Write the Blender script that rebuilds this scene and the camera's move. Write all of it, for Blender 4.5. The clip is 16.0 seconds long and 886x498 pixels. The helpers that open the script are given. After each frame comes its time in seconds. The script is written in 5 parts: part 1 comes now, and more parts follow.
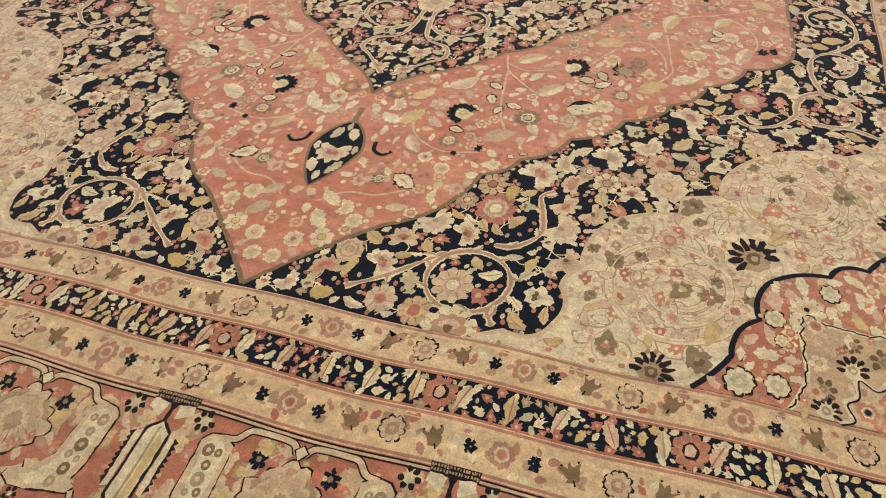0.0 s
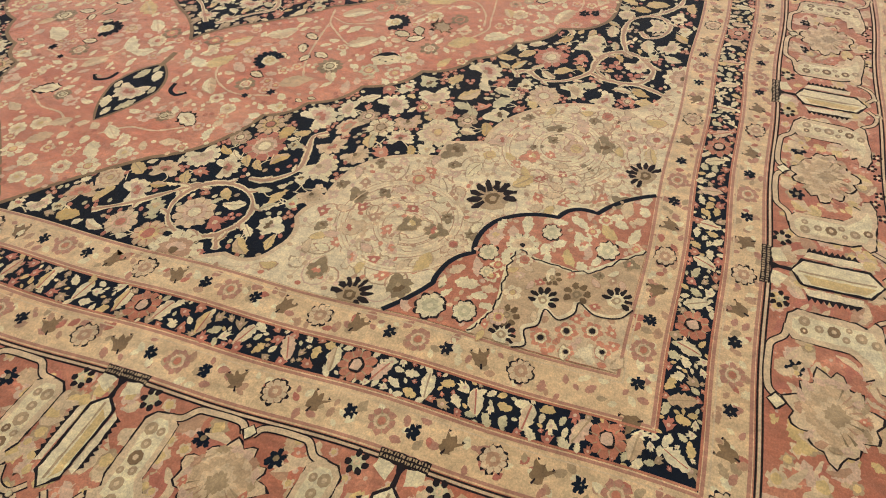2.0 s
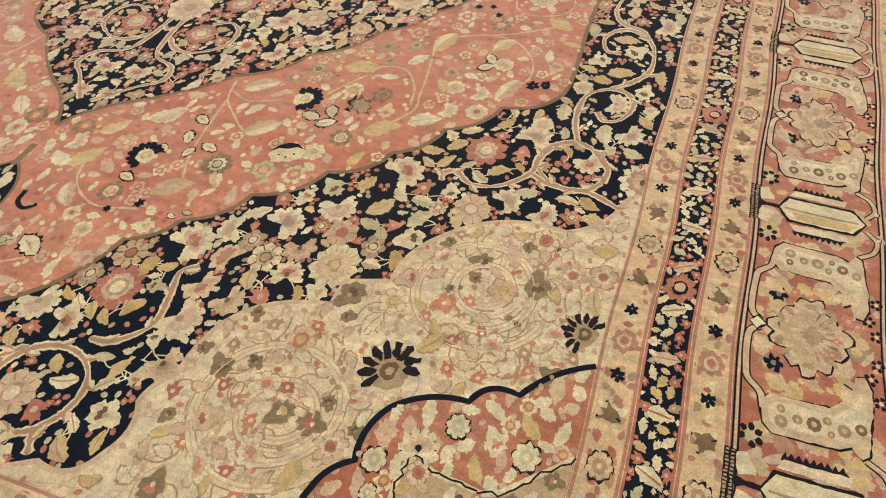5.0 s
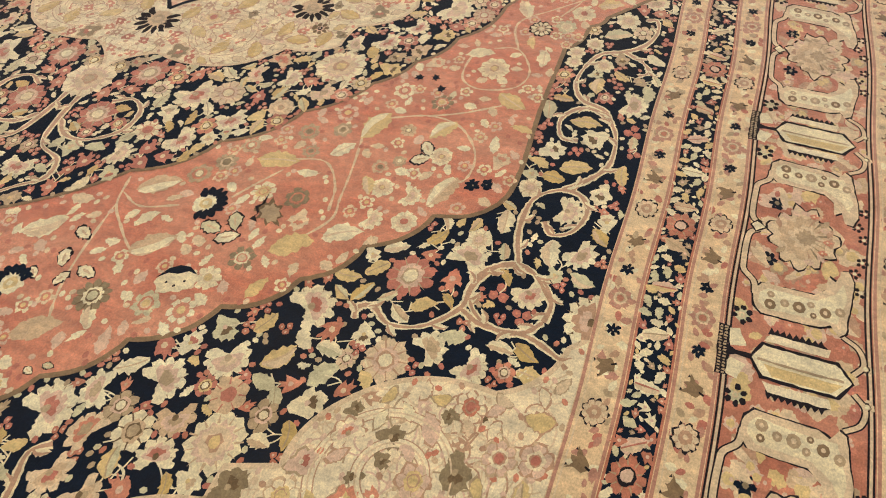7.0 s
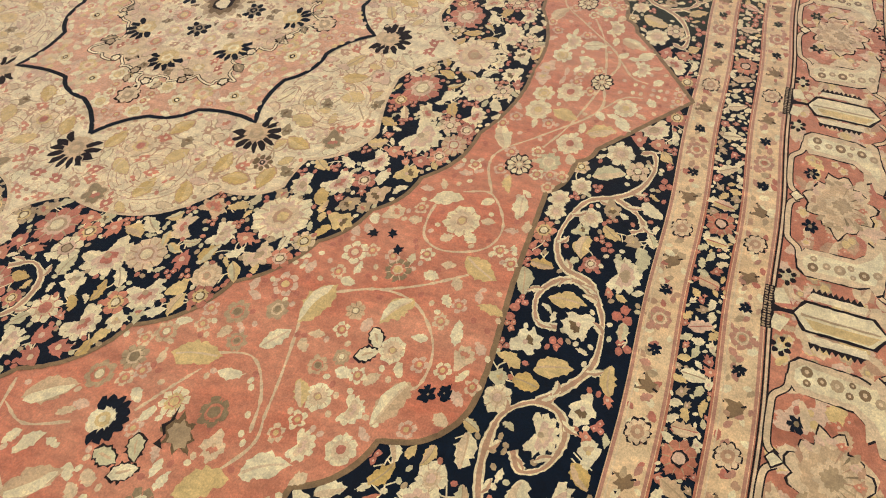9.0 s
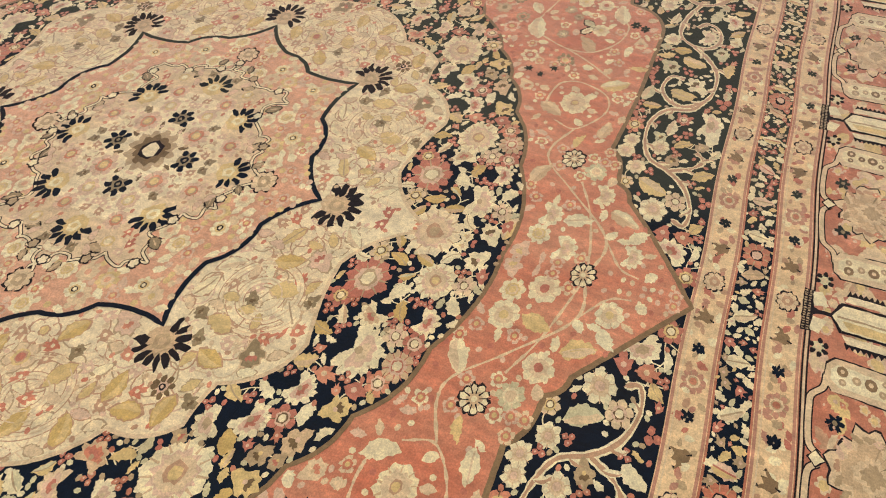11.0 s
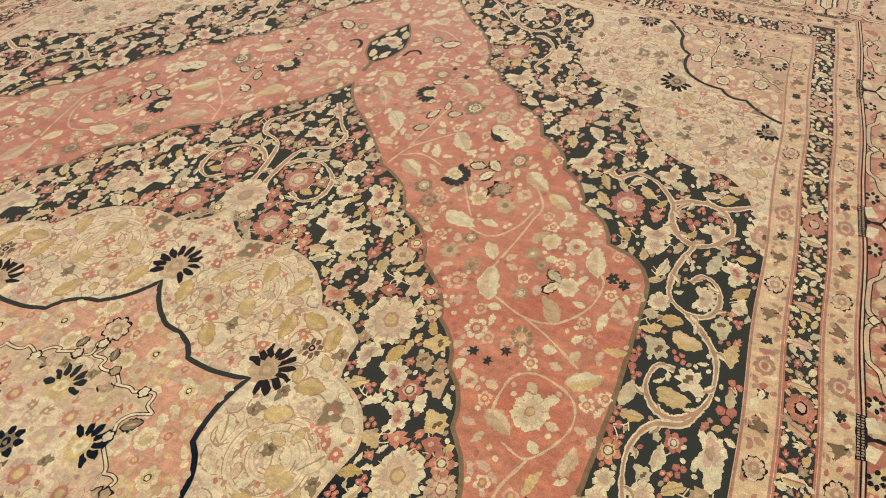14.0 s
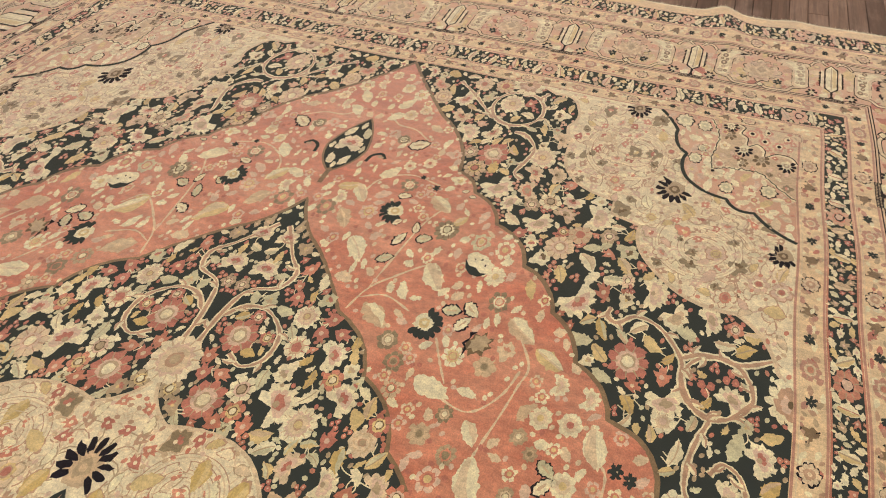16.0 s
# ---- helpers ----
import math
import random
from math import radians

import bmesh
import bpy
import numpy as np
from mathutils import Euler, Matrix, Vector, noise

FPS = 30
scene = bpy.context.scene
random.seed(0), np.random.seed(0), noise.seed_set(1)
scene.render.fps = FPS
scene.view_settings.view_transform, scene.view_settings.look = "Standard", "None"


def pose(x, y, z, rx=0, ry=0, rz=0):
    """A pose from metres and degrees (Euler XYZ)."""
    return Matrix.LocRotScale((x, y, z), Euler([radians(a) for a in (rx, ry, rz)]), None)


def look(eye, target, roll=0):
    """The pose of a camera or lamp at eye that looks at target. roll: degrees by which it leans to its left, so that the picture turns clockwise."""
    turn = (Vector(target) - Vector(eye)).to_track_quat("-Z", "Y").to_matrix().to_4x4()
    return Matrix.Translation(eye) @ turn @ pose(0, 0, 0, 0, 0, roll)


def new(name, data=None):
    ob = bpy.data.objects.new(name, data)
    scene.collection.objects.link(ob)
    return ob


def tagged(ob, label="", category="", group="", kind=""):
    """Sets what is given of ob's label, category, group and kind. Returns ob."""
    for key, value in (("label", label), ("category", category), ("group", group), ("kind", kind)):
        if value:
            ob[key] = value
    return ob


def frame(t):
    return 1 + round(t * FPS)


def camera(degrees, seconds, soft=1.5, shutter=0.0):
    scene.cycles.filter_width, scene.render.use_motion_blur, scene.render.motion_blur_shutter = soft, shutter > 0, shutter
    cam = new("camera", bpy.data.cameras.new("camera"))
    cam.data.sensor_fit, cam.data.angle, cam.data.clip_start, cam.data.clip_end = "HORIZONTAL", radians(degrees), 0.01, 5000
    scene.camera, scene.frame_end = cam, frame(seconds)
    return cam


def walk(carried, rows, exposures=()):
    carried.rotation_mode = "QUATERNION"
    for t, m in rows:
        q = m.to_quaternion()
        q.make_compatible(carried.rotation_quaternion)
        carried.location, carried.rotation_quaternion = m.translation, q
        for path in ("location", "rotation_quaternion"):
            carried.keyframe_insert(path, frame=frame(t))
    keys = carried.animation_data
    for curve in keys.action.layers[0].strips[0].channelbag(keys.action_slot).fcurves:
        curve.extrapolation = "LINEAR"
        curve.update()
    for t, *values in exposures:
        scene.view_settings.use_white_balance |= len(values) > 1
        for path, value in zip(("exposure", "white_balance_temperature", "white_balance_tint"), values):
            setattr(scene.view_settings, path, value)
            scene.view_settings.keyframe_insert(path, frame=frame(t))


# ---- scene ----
K = 0.8          # metres per unit of the rug's plan
PATH = [
    (0, (-0.005, -0.033, 1.196), (-0.454, 1.354, -0.173), -0.9),
    (0.5, (0.203, -0.051, 1.18), (-0.275, 1.327, -0.189), -0.8),
    (1, (0.419, -0.034, 1.156), (-0.071, 1.338, -0.215), -0.6),
    (1.5, (0.556, -0.015, 1.14), (0.069, 1.352, -0.236), -0.2),
    (2, (0.619, 0.03, 1.138), (0.137, 1.391, -0.245), 0.0),
    (2.5, (0.613, 0.117, 1.13), (0.135, 1.475, -0.258), 0.1),
    (3, (0.592, 0.242, 1.123), (0.113, 1.6, -0.265), -0.0),
    (3.5, (0.616, 0.35, 1.087), (0.138, 1.703, -0.306), -0.0),
    (3.7, (0.631, 0.386, 1.08), (0.151, 1.736, -0.316), -0.1),
    (5.8, (0.648, 0.792, 1.212), (0.187, 2.062, -0.262), -0.4),
    (6, (0.652, 0.845, 1.197), (0.193, 2.112, -0.281), -0.4),
    (6.5, (0.668, 0.974, 1.185), (0.214, 2.239, -0.296), -0.3),
    (7, (0.655, 1.079, 1.206), (0.203, 2.336, -0.281), -0.3),
    (7.5, (0.59, 1.193, 1.227), (0.139, 2.443, -0.268), -0.4),
    (8, (0.546, 1.297, 1.251), (0.096, 2.547, -0.244), -0.4),
    (8.5, (0.548, 1.435, 1.247), (0.096, 2.684, -0.248), -0.3),
    (9, (0.575, 1.597, 1.263), (0.12, 2.85, -0.229), -0.1),
    (9.2, (0.575, 1.656, 1.27), (0.12, 2.908, -0.222), 0.0),
    (11.3, (0.504, 2.291, 1.346), (0.0, 3.556, -0.119), 0.1),
    (11.5, (0.499, 2.357, 1.357), (-0.01, 3.625, -0.103), 0.0),
    (12, (0.459, 2.495, 1.383), (-0.07, 3.781, -0.055), -0.2),
    (12.5, (0.402, 2.628, 1.382), (-0.143, 3.943, -0.023), -0.3),
    (13, (0.389, 2.741, 1.393), (-0.162, 4.078, 0.011), -0.2),
    (13.5, (0.406, 2.875, 1.383), (-0.148, 4.234, 0.024), -0.2),
    (14, (0.403, 3.002, 1.386), (-0.15, 4.377, 0.042), -0.1),
    (14.5, (0.341, 3.093, 1.376), (-0.208, 4.487, 0.051), -0.1),
    (15, (0.263, 3.207, 1.409), (-0.278, 4.609, 0.09), -0.2),
    (15.5, (0.249, 3.338, 1.414), (-0.279, 4.749, 0.098), -0.1),
    (16, (0.25, 3.479, 1.436), (-0.263, 4.898, 0.123), -0.0),
]
cam = camera(60.1, 16.0, soft=1.05)
walk(cam, [(t, look(e, a, r)) for t, e, a, r in PATH])

# ---- light: warm ceiling fixtures in a closed showroom ----
world = bpy.data.worlds.new("world")
world.use_nodes = True
world.node_tree.nodes["Background"].inputs[0].default_value = (0.9, 0.85, 0.78, 1)
world.node_tree.nodes["Background"].inputs[1].default_value = 0.05
scene.world = world
scene.view_settings.exposure = 0.0
CEIL = 3.2
LAMP_POWER = 18.4
LAMP_COLOUR = (1.0, 0.93, 0.82)
LAMPS = [(x, y) for x in (-3.6, -0.8, 2.0) for y in (1.0, 3.3, 6.8, 9.1)]


# ---- materials ----
def lin(r, g, b):
    return tuple(((c / 255 + 0.055) / 1.055) ** 2.4 if c > 10 else c / 255 / 12.92 for c in (r, g, b))


class Nodes:
    """A small helper round a material's node tree."""

    def __init__(self, name):
        self.mat = bpy.data.materials.new(name)
        self.mat.use_nodes = True
        self.tree = self.mat.node_tree
        self.bsdf = self.tree.nodes["Principled BSDF"]

    def add(self, kind, **sets):
        n = self.tree.nodes.new(kind)
        for k, v in sets.items():
            n.inputs[k.replace("_", " ")].default_value = v
        return n

    def link(self, a, b):
        self.tree.links.new(a, b)

    def scaled(self, scale):
        geo = self.add("ShaderNodeNewGeometry")
        m = self.add("ShaderNodeVectorMath")
        m.operation = "MULTIPLY"
        self.link(geo.outputs["Position"], m.inputs[0])
        m.inputs[1].default_value = scale
        return m.outputs[0]

    def noise(self, vec, scale, detail=2.0, rough=0.5):
        n = self.add("ShaderNodeTexNoise", Scale=scale, Detail=detail, Roughness=rough)
        self.link(vec, n.inputs["Vector"])
        return n.outputs["Fac"]

    def span(self, fac, lo, hi, a=0.0, b=1.0):
        n = self.add("ShaderNodeMapRange")
        for i, v in enumerate((lo, hi, a, b)):
            n.inputs[i + 1].default_value = v
        self.link(fac, n.inputs[0])
        return n.outputs[0]

    def mix(self, fac, a, b, blend="MIX"):
        n = self.add("ShaderNodeMix")
        n.data_type, n.blend_type = "RGBA", blend
        for sock, v in ((n.inputs[0], fac), (n.inputs[6], a), (n.inputs[7], b)):
            if isinstance(v, (int, float)):
                sock.default_value = v
            elif isinstance(v, tuple):
                sock.default_value = (*v[:3], 1)
            else:
                self.link(v, sock)
        return n.outputs[2]

    def math(self, op, a, b):
        n = self.add("ShaderNodeMath")
        n.operation = op
        for sock, v in zip(n.inputs, (a, b)):
            if isinstance(v, (int, float)):
                sock.default_value = v
            else:
                self.link(v, sock)
        return n.outputs[0]

    def bump(self, height, strength, distance):
        n = self.add("ShaderNodeBump", Strength=strength, Distance=distance)
        self.link(height, n.inputs["Height"])
        self.link(n.outputs[0], self.bsdf.inputs["Normal"])


TINT = (1.0, 0.828, 0.645)   # what the warm lamps take from the wool's own colour


def wool(name, rgb, other=None, abrash=0.6, patch=0.5, late=None):
    """Knotted pile: knots, streaks along the weft, slow drifts of dye, worn patches."""
    n = Nodes("wool_" + name)
    base = tuple(c / t * GAIN for c, t in zip(lin(*rgb), TINT))
    alt = tuple(c / t * GAIN for c, t in zip(lin(*other), TINT)) if other else tuple(c * 0.78 for c in base)
    flat = n.scaled((1, 1, 0))
    slow = n.noise(n.scaled((0.7, 1.2, 0)), 4.2, 4.0, 0.65)
    col = n.mix(n.span(slow, 0.38, 0.66, 0.0, patch), base, alt)
    weft = n.noise(n.scaled((4.0, 26, 0)), 1.0, 4.0, 0.7)
    mottle = n.noise(flat, 62.0, 5.0, 0.7)
    knots = n.noise(n.scaled((1, 0.72, 0)), 300.0, 3.0, 0.7)
    shade = n.math("MULTIPLY", n.span(weft, 0.3, 0.7, 1.0 + 0.16 * abrash, 1.0 - 0.22 * abrash), n.span(mottle, 0.32, 0.68, 0.78, 1.17))
    blotch = n.noise(n.scaled((0.8, 1.3, 0)), 20.0, 3.0, 0.55)
    shade = n.math("MULTIPLY", shade, n.span(blotch, 0.34, 0.66, 0.86, 1.10))
    shade = n.math("MULTIPLY", shade, n.span(knots, 0.3, 0.7, 0.75, 1.21))
    grey = n.add("ShaderNodeCombineColor")
    for i in range(3):
        n.link(shade, grey.inputs[i])
    col = n.mix(1.0, col, grey.outputs[0], "MULTIPLY")
    dust = n.noise(flat, 0.9, 2.0, 0.5)
    col = n.mix(n.span(dust, 0.45, 0.75, 0.0, 0.05), col, lin(150, 128, 92))
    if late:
        # a second colour mixed in part way up the rug, with an uneven edge
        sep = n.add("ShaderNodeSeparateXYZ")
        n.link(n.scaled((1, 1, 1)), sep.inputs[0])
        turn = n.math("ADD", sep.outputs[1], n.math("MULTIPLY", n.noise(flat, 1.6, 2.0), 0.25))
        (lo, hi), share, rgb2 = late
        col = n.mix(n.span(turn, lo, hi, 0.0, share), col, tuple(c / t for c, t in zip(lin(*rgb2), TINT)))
    n.link(col, n.bsdf.inputs["Base Color"])
    n.bsdf.inputs["Roughness"].default_value = 0.55
    n.bsdf.inputs["Specular IOR Level"].default_value = 0.10
    n.bsdf.inputs["Sheen Weight"].default_value = min(1.0, SHEEN * (0.02 + 1.7 * base[1]))
    n.bsdf.inputs["Sheen Roughness"].default_value = 0.5
    n.bsdf.inputs["Sheen Tint"].default_value = (1.0, 0.88, 1.0, 1)
    n.bump(n.math("ADD", knots, n.math("MULTIPLY", mottle, 1.5)), 0.55, 0.0016)
    return n.mat


GAIN = 0.865
SHEEN = 1.8
PALETTE = {
    "navy": ((1, 19, 34), (3, 24, 38)), "ink": ((34, 27, 31), None), "ivory": ((253, 223, 170), (248, 208, 152)),
    "cream": ((252, 226, 172), (246, 208, 146)), "gold": ((234, 194, 122), (226, 180, 106)), "wheat": ((224, 182, 130), (214, 168, 118)),
    "coral": ((230, 148, 106), (209, 104, 68)), "rose": ((206, 122, 92), (194, 104, 78)), "blush": ((234, 186, 144), (234, 190, 148)),
    "brick": ((214, 134, 96), (188, 100, 66)), "tan": ((196, 160, 112), (184, 146, 100)), "brown": ((128, 98, 62), (112, 84, 52)),
    "olive": ((160, 132, 90), (138, 110, 70)), "sage": ((222, 202, 148), (208, 180, 126)), "guard": ((246, 204, 146), (238, 184, 122)),
    "pinkline": ((206, 140, 106), None), "umber": ((150, 116, 76), (132, 98, 62)), "straw": ((236, 197, 144), (240, 200, 150)), "vine": ((206, 154, 110), (198, 142, 100)),
    "peach": ((234, 168, 124), (230, 154, 108)), "ochre": ((222, 178, 98), (208, 160, 84)),
}
NAMES = list(PALETTE)
# second colours towards the rug's far end: y from and to, share, colour
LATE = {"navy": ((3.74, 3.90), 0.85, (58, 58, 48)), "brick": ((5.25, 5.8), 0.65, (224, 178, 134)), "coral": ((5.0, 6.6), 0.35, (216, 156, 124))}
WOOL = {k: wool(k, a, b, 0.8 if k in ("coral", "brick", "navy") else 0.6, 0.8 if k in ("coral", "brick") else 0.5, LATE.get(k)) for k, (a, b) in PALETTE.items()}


def plain(name, rgb, rough=0.8, grain=30.0, amount=0.25, bump=0.3):
    n = Nodes(name)
    base = lin(*rgb)
    vec = n.scaled((1, 1, 1))
    big, fine = n.noise(vec, 1.3, 4.0), n.noise(vec, grain, 4.0, 0.6)
    col = n.mix(n.span(big, 0.35, 0.7, 0, amount), base, tuple(c * 0.7 for c in base))
    col = n.mix(n.span(fine, 0.35, 0.7, 0, amount), col, tuple(c * 0.8 for c in base))
    n.link(col, n.bsdf.inputs["Base Color"])
    n.bsdf.inputs["Roughness"].default_value = rough
    n.bump(fine, bump, 0.002)
    return n.mat


def board_material():
    """Old worn softwood boards: each with its own tone, grain along its length, scuffs."""
    n = Nodes("worn_floor_board")
    info = n.add("ShaderNodeObjectInfo")
    rnd = info.outputs["Random"]
    vec = n.scaled((60, 2.2, 1))
    shift = n.add("ShaderNodeVectorMath")
    shift.operation = "ADD"
    n.link(vec, shift.inputs[0])
    comb = n.add("ShaderNodeCombineXYZ")
    n.link(n.math("MULTIPLY", rnd, 37.0), comb.inputs[2])
    n.link(comb.outputs[0], shift.inputs[1])
    grain = n.noise(shift.outputs[0], 1.0, 6.0, 0.65)
    tone = n.mix(rnd, lin(104, 78, 68), lin(156, 126, 112))
    col = n.mix(n.span(grain, 0.3, 0.7, 0, 0.75), tone, lin(58, 40, 36))
    wear = n.noise(n.scaled((5, 1.6, 1)), 2.0, 5.0, 0.7)
    col = n.mix(n.span(wear, 0.5, 0.75, 0, 0.6), col, lin(172, 150, 140))
    n.link(col, n.bsdf.inputs["Base Color"])
    n.link(n.span(wear, 0.3, 0.7, 0.35, 0.6), n.bsdf.inputs["Roughness"])
    n.bump(grain, 0.35, 0.002)
    return n.mat


BOARD = board_material()
GAP = plain("dark_subfloor", (34, 26, 22))
PLASTER = plain("painted_plaster", (206, 196, 178), 0.85, 60, 0.12, 0.15)
CEILING = plain("ceiling_paint", (222, 216, 204), 0.9, 60, 0.08, 0.1)
PAINTED_TRIM = plain("painted_trim", (190, 180, 164), 0.5, 50, 0.1, 0.1)
FRINGE = plain("cotton_fringe", (232, 222, 204), 0.95, 200, 0.4, 0.3)
CANVAS = plain("rug_backing", (150, 124, 88), 0.95, 200, 0.4, 0.3)
STEEL = plain("lamp_housing", (210, 210, 206), 0.4, 20, 0.05, 0.05)


def glow(name, strength):
    n = Nodes(name)
    n.bsdf.inputs["Base Color"].default_value = (0.9, 0.88, 0.82, 1)
    n.bsdf.inputs["Emission Color"].default_value = (*LAMP_COLOUR, 1)
    n.bsdf.inputs["Emission Strength"].default_value = strength
    return n.mat


# ---- plan of the rug: u across, v along, both from the middle; v > 0 is the end where the walk begins ----
MID = (-0.98, 4.18)
# the two halves were not woven to one length: places along the plan, and where they came to lie
LIE_V = [-4.05, -3.98, -3.86, -3.73, -3.38, -3.245, -3.135, -3.01, -2.55, -2.3, -2.0, -1.7, -1.4, -1.0, -0.5, 0, 0.5, 1.0, 4.05]
LIE_W = [-4.51, -4.42, -4.27, -4.11, -3.70, -3.575, -3.435, -3.34, -2.78, -2.51, -2.20, -1.82, -1.50, -1.08, -0.555, -0.03, 0.50, 1.0, 4.05]
STEP = 0.0003     # rise from one colour's pile to the next
TOP = 0.0075      # the pile's height over the boards


def lay(u, v, layer):
    """A point of the plan, laid out in the world: the far half was woven longer; the edge waves and has one ripple."""
    w = np.interp(v, LIE_V, LIE_W)
    w = w - np.clip((-v - 2.2) / 0.8, 0, 1) * 0.04 * (1.0 - u)
    far = np.clip((np.abs(v) - 2.6) / 1.4, 0, 1)
    w = w + far * 0.012 * np.sin(u * 3.1 + 0.6) * np.sign(v)
    side = np.clip((np.abs(u) - 1.4) / 1.2, 0, 1)
    x = u + side * 0.010 * np.sin(v * 2.3 + 0.4)
    x = x + 0.004 * np.sin(v * 9.0 + 2 * u)
    w = w + 0.004 * np.sin(u * 11.0 + v)
    ridge = np.exp(-((u - 1.38 - 0.2 * (v + 4.05)) / 0.075) ** 2) * np.clip((-v - 3.4) / 0.6, 0, 1) ** 1.5
    ridge = ridge + 0.35 * np.exp(-((u - 1.75) / 0.09) ** 2) * np.clip((-v - 3.7) / 0.3, 0, 1)
    z = TOP + layer * STEP + ridge * 0.011
    w = w - ridge * 0.055
    return np.stack([(x + MID[0]) * K, (MID[1] - w) * K, z], 1)


lift = np.random.default_rng(3)   # a hair of uneven pile


class Sheet:
    """Collects coloured polygons of the plan and becomes one mesh."""

    def __init__(self):
        self.verts, self.faces, self.mats, self.count = [], [], [], 0

    def poly(self, pts, colour, layer, loose=0.7):
        pts = np.asarray(pts, float)
        n = len(pts)
        area = np.sum(pts[:, 0] * np.roll(pts[:, 1], -1) - pts[:, 1] * np.roll(pts[:, 0], -1))
        if area > 0:
            pts = pts[::-1]
        self.verts.append(lay(pts[:, 0], pts[:, 1], layer + lift.random() * loose))
        self.faces.append(list(range(self.count, self.count + n)))
        self.mats.append(NAMES.index(colour))
        self.count += n

    def ribbon(self, pts, width, colour, layer):
        """A band of one or varying width along a line."""
        pts = np.asarray(pts, float)
        d = np.gradient(pts, axis=0)
        d /= np.linalg.norm(d, axis=1)[:, None] + 1e-9
        nrm = np.stack([-d[:, 1], d[:, 0]], 1) * (np.asarray(width) * np.ones(len(pts)))[:, None] / 2
        a, b = pts + nrm, pts - nrm
        n = len(pts)
        rise = layer + 0.5 * lift.random() + np.linspace(0, 0.25, n)
        v = lay(*np.concatenate([a, b]).T, np.concatenate([rise, rise]))
        self.verts.append(v)
        i0, mi = self.count, NAMES.index(colour)
        for i in range(n - 1):
            q = [i0 + i, i0 + i + 1, i0 + n + i + 1, i0 + n + i]
            self.faces.append(q)
            self.mats.append(mi)
        self.count += 2 * n

    def finish(self, name, parent, label=""):
        me = bpy.data.meshes.new(name)
        used = sorted(set(self.mats))
        me.from_pydata(np.concatenate(self.verts).tolist(), [], self.faces)
        for i in used:
            me.materials.append(WOOL[NAMES[i]])
        slot = {m: i for i, m in enumerate(used)}
        me.polygons.foreach_set("material_index", [slot[m] for m in self.mats])
        bm = bmesh.new()
        bm.from_mesh(me)
        bm.faces.ensure_lookup_table()
        down = [f for f in bm.faces if f.normal.z < 0]
        bmesh.ops.reverse_faces(bm, faces=down)
        bm.to_mesh(me)
        bm.free()
        ob = new(name, me)
        ob.parent = parent
        return tagged(ob, label) if label else ob


def part(name, bm, material, parent, label=""):
    me = bpy.data.meshes.new(name)
    bm.to_mesh(me)
    bm.free()
    me.materials.append(material)
    ob = new(name, me)
    ob.parent = parent
    return tagged(ob, label) if label else ob


def box(bm, x0, x1, y0, y1, z0, z1):
    m = Matrix.LocRotScale(((x0 + x1) / 2, (y0 + y1) / 2, (z0 + z1) / 2), None, (x1 - x0, y1 - y0, z1 - z0))
    return bmesh.ops.create_cube(bm, size=1, matrix=m)["verts"]


# ---- the room ----
X0, X1, Y0, Y1 = -5.6, 3.6, -2.2, 9.8


def slab(name, *b, mat=PLASTER, label=""):
    bm = bmesh.new()
    box(bm, *b)
    ob = part(name, bm, mat, None)
    return tagged(ob, label, name.split("_")[0], kind="structure")


floor = slab("floor", X0, X1, Y0, Y1, -0.12, -0.02, mat=GAP, label="old dark worn narrow wooden board floor under the rug")
slab("wall_north", X0 - 0.15, X1 + 0.15, Y1, Y1 + 0.15, -0.12, CEIL + 0.1, label="plain pale painted plaster wall closing the showroom")
slab("wall_south", X0 - 0.15, X1 + 0.15, Y0 - 0.15, Y0, -0.12, CEIL + 0.1, label="plain pale painted plaster wall closing the showroom")
slab("wall_east", X1, X1 + 0.15, Y0, Y1, -0.12, CEIL + 0.1, label="plain pale painted plaster wall closing the showroom")
slab("wall_west", X0 - 0.15, X0, Y0, Y1, -0.12, CEIL + 0.1, label="plain pale painted plaster wall closing the showroom")
slab("ceiling", X0, X1, Y0, Y1, CEIL, CEIL + 0.1, mat=CEILING, label="plain white painted showroom ceiling")


def ceiling_light(x, y):
    thing = new("ceiling_light")
    thing.location = (x, y, CEIL)
    bm = bmesh.new()
    box(bm, -0.32, 0.32, -0.62, 0.62, -0.05, 0)
    bmesh.ops.bevel(bm, geom=bm.edges[:], offset=0.006, segments=2, affect="EDGES")
    part("housing", bm, STEEL, thing)
    bm = bmesh.new()
    box(bm, -0.28, 0.28, -0.58, 0.58, -0.056, -0.051)
    part("diffuser", bm, DIFFUSER, thing, "glowing warm white diffuser panel")
    lamp = bpy.data.lights.new("panel_lamp", "AREA")
    lamp.shape, lamp.size, lamp.size_y = "RECTANGLE", 0.54, 1.14
    lamp.energy, lamp.color = LAMP_POWER, LAMP_COLOUR
    ob = new("panel_lamp", lamp)
    ob.parent = thing
    ob.location = (0, 0, -0.07)
    return tagged(thing, "flat rectangular warm white ceiling light panel", "light", "ceiling lights")


DIFFUSER = glow("lamp_diffuser", 3.0)
for lx, ly in LAMPS:
    ceiling_light(lx, ly)

# ---- drawing of the woven pattern ----
rng = np.random.default_rng(7)
QUADS = [(1, 1), (-1, 1), (1, -1), (-1, -1)]
STRETCH = 1.18    # the weave runs longer along the rug than across


def ring(n, r, phase=0.0):
    a = np.linspace(0, 2 * np.pi, n, endpoint=False) + phase
    return np.stack([np.cos(a) * r, np.sin(a) * r], 1)


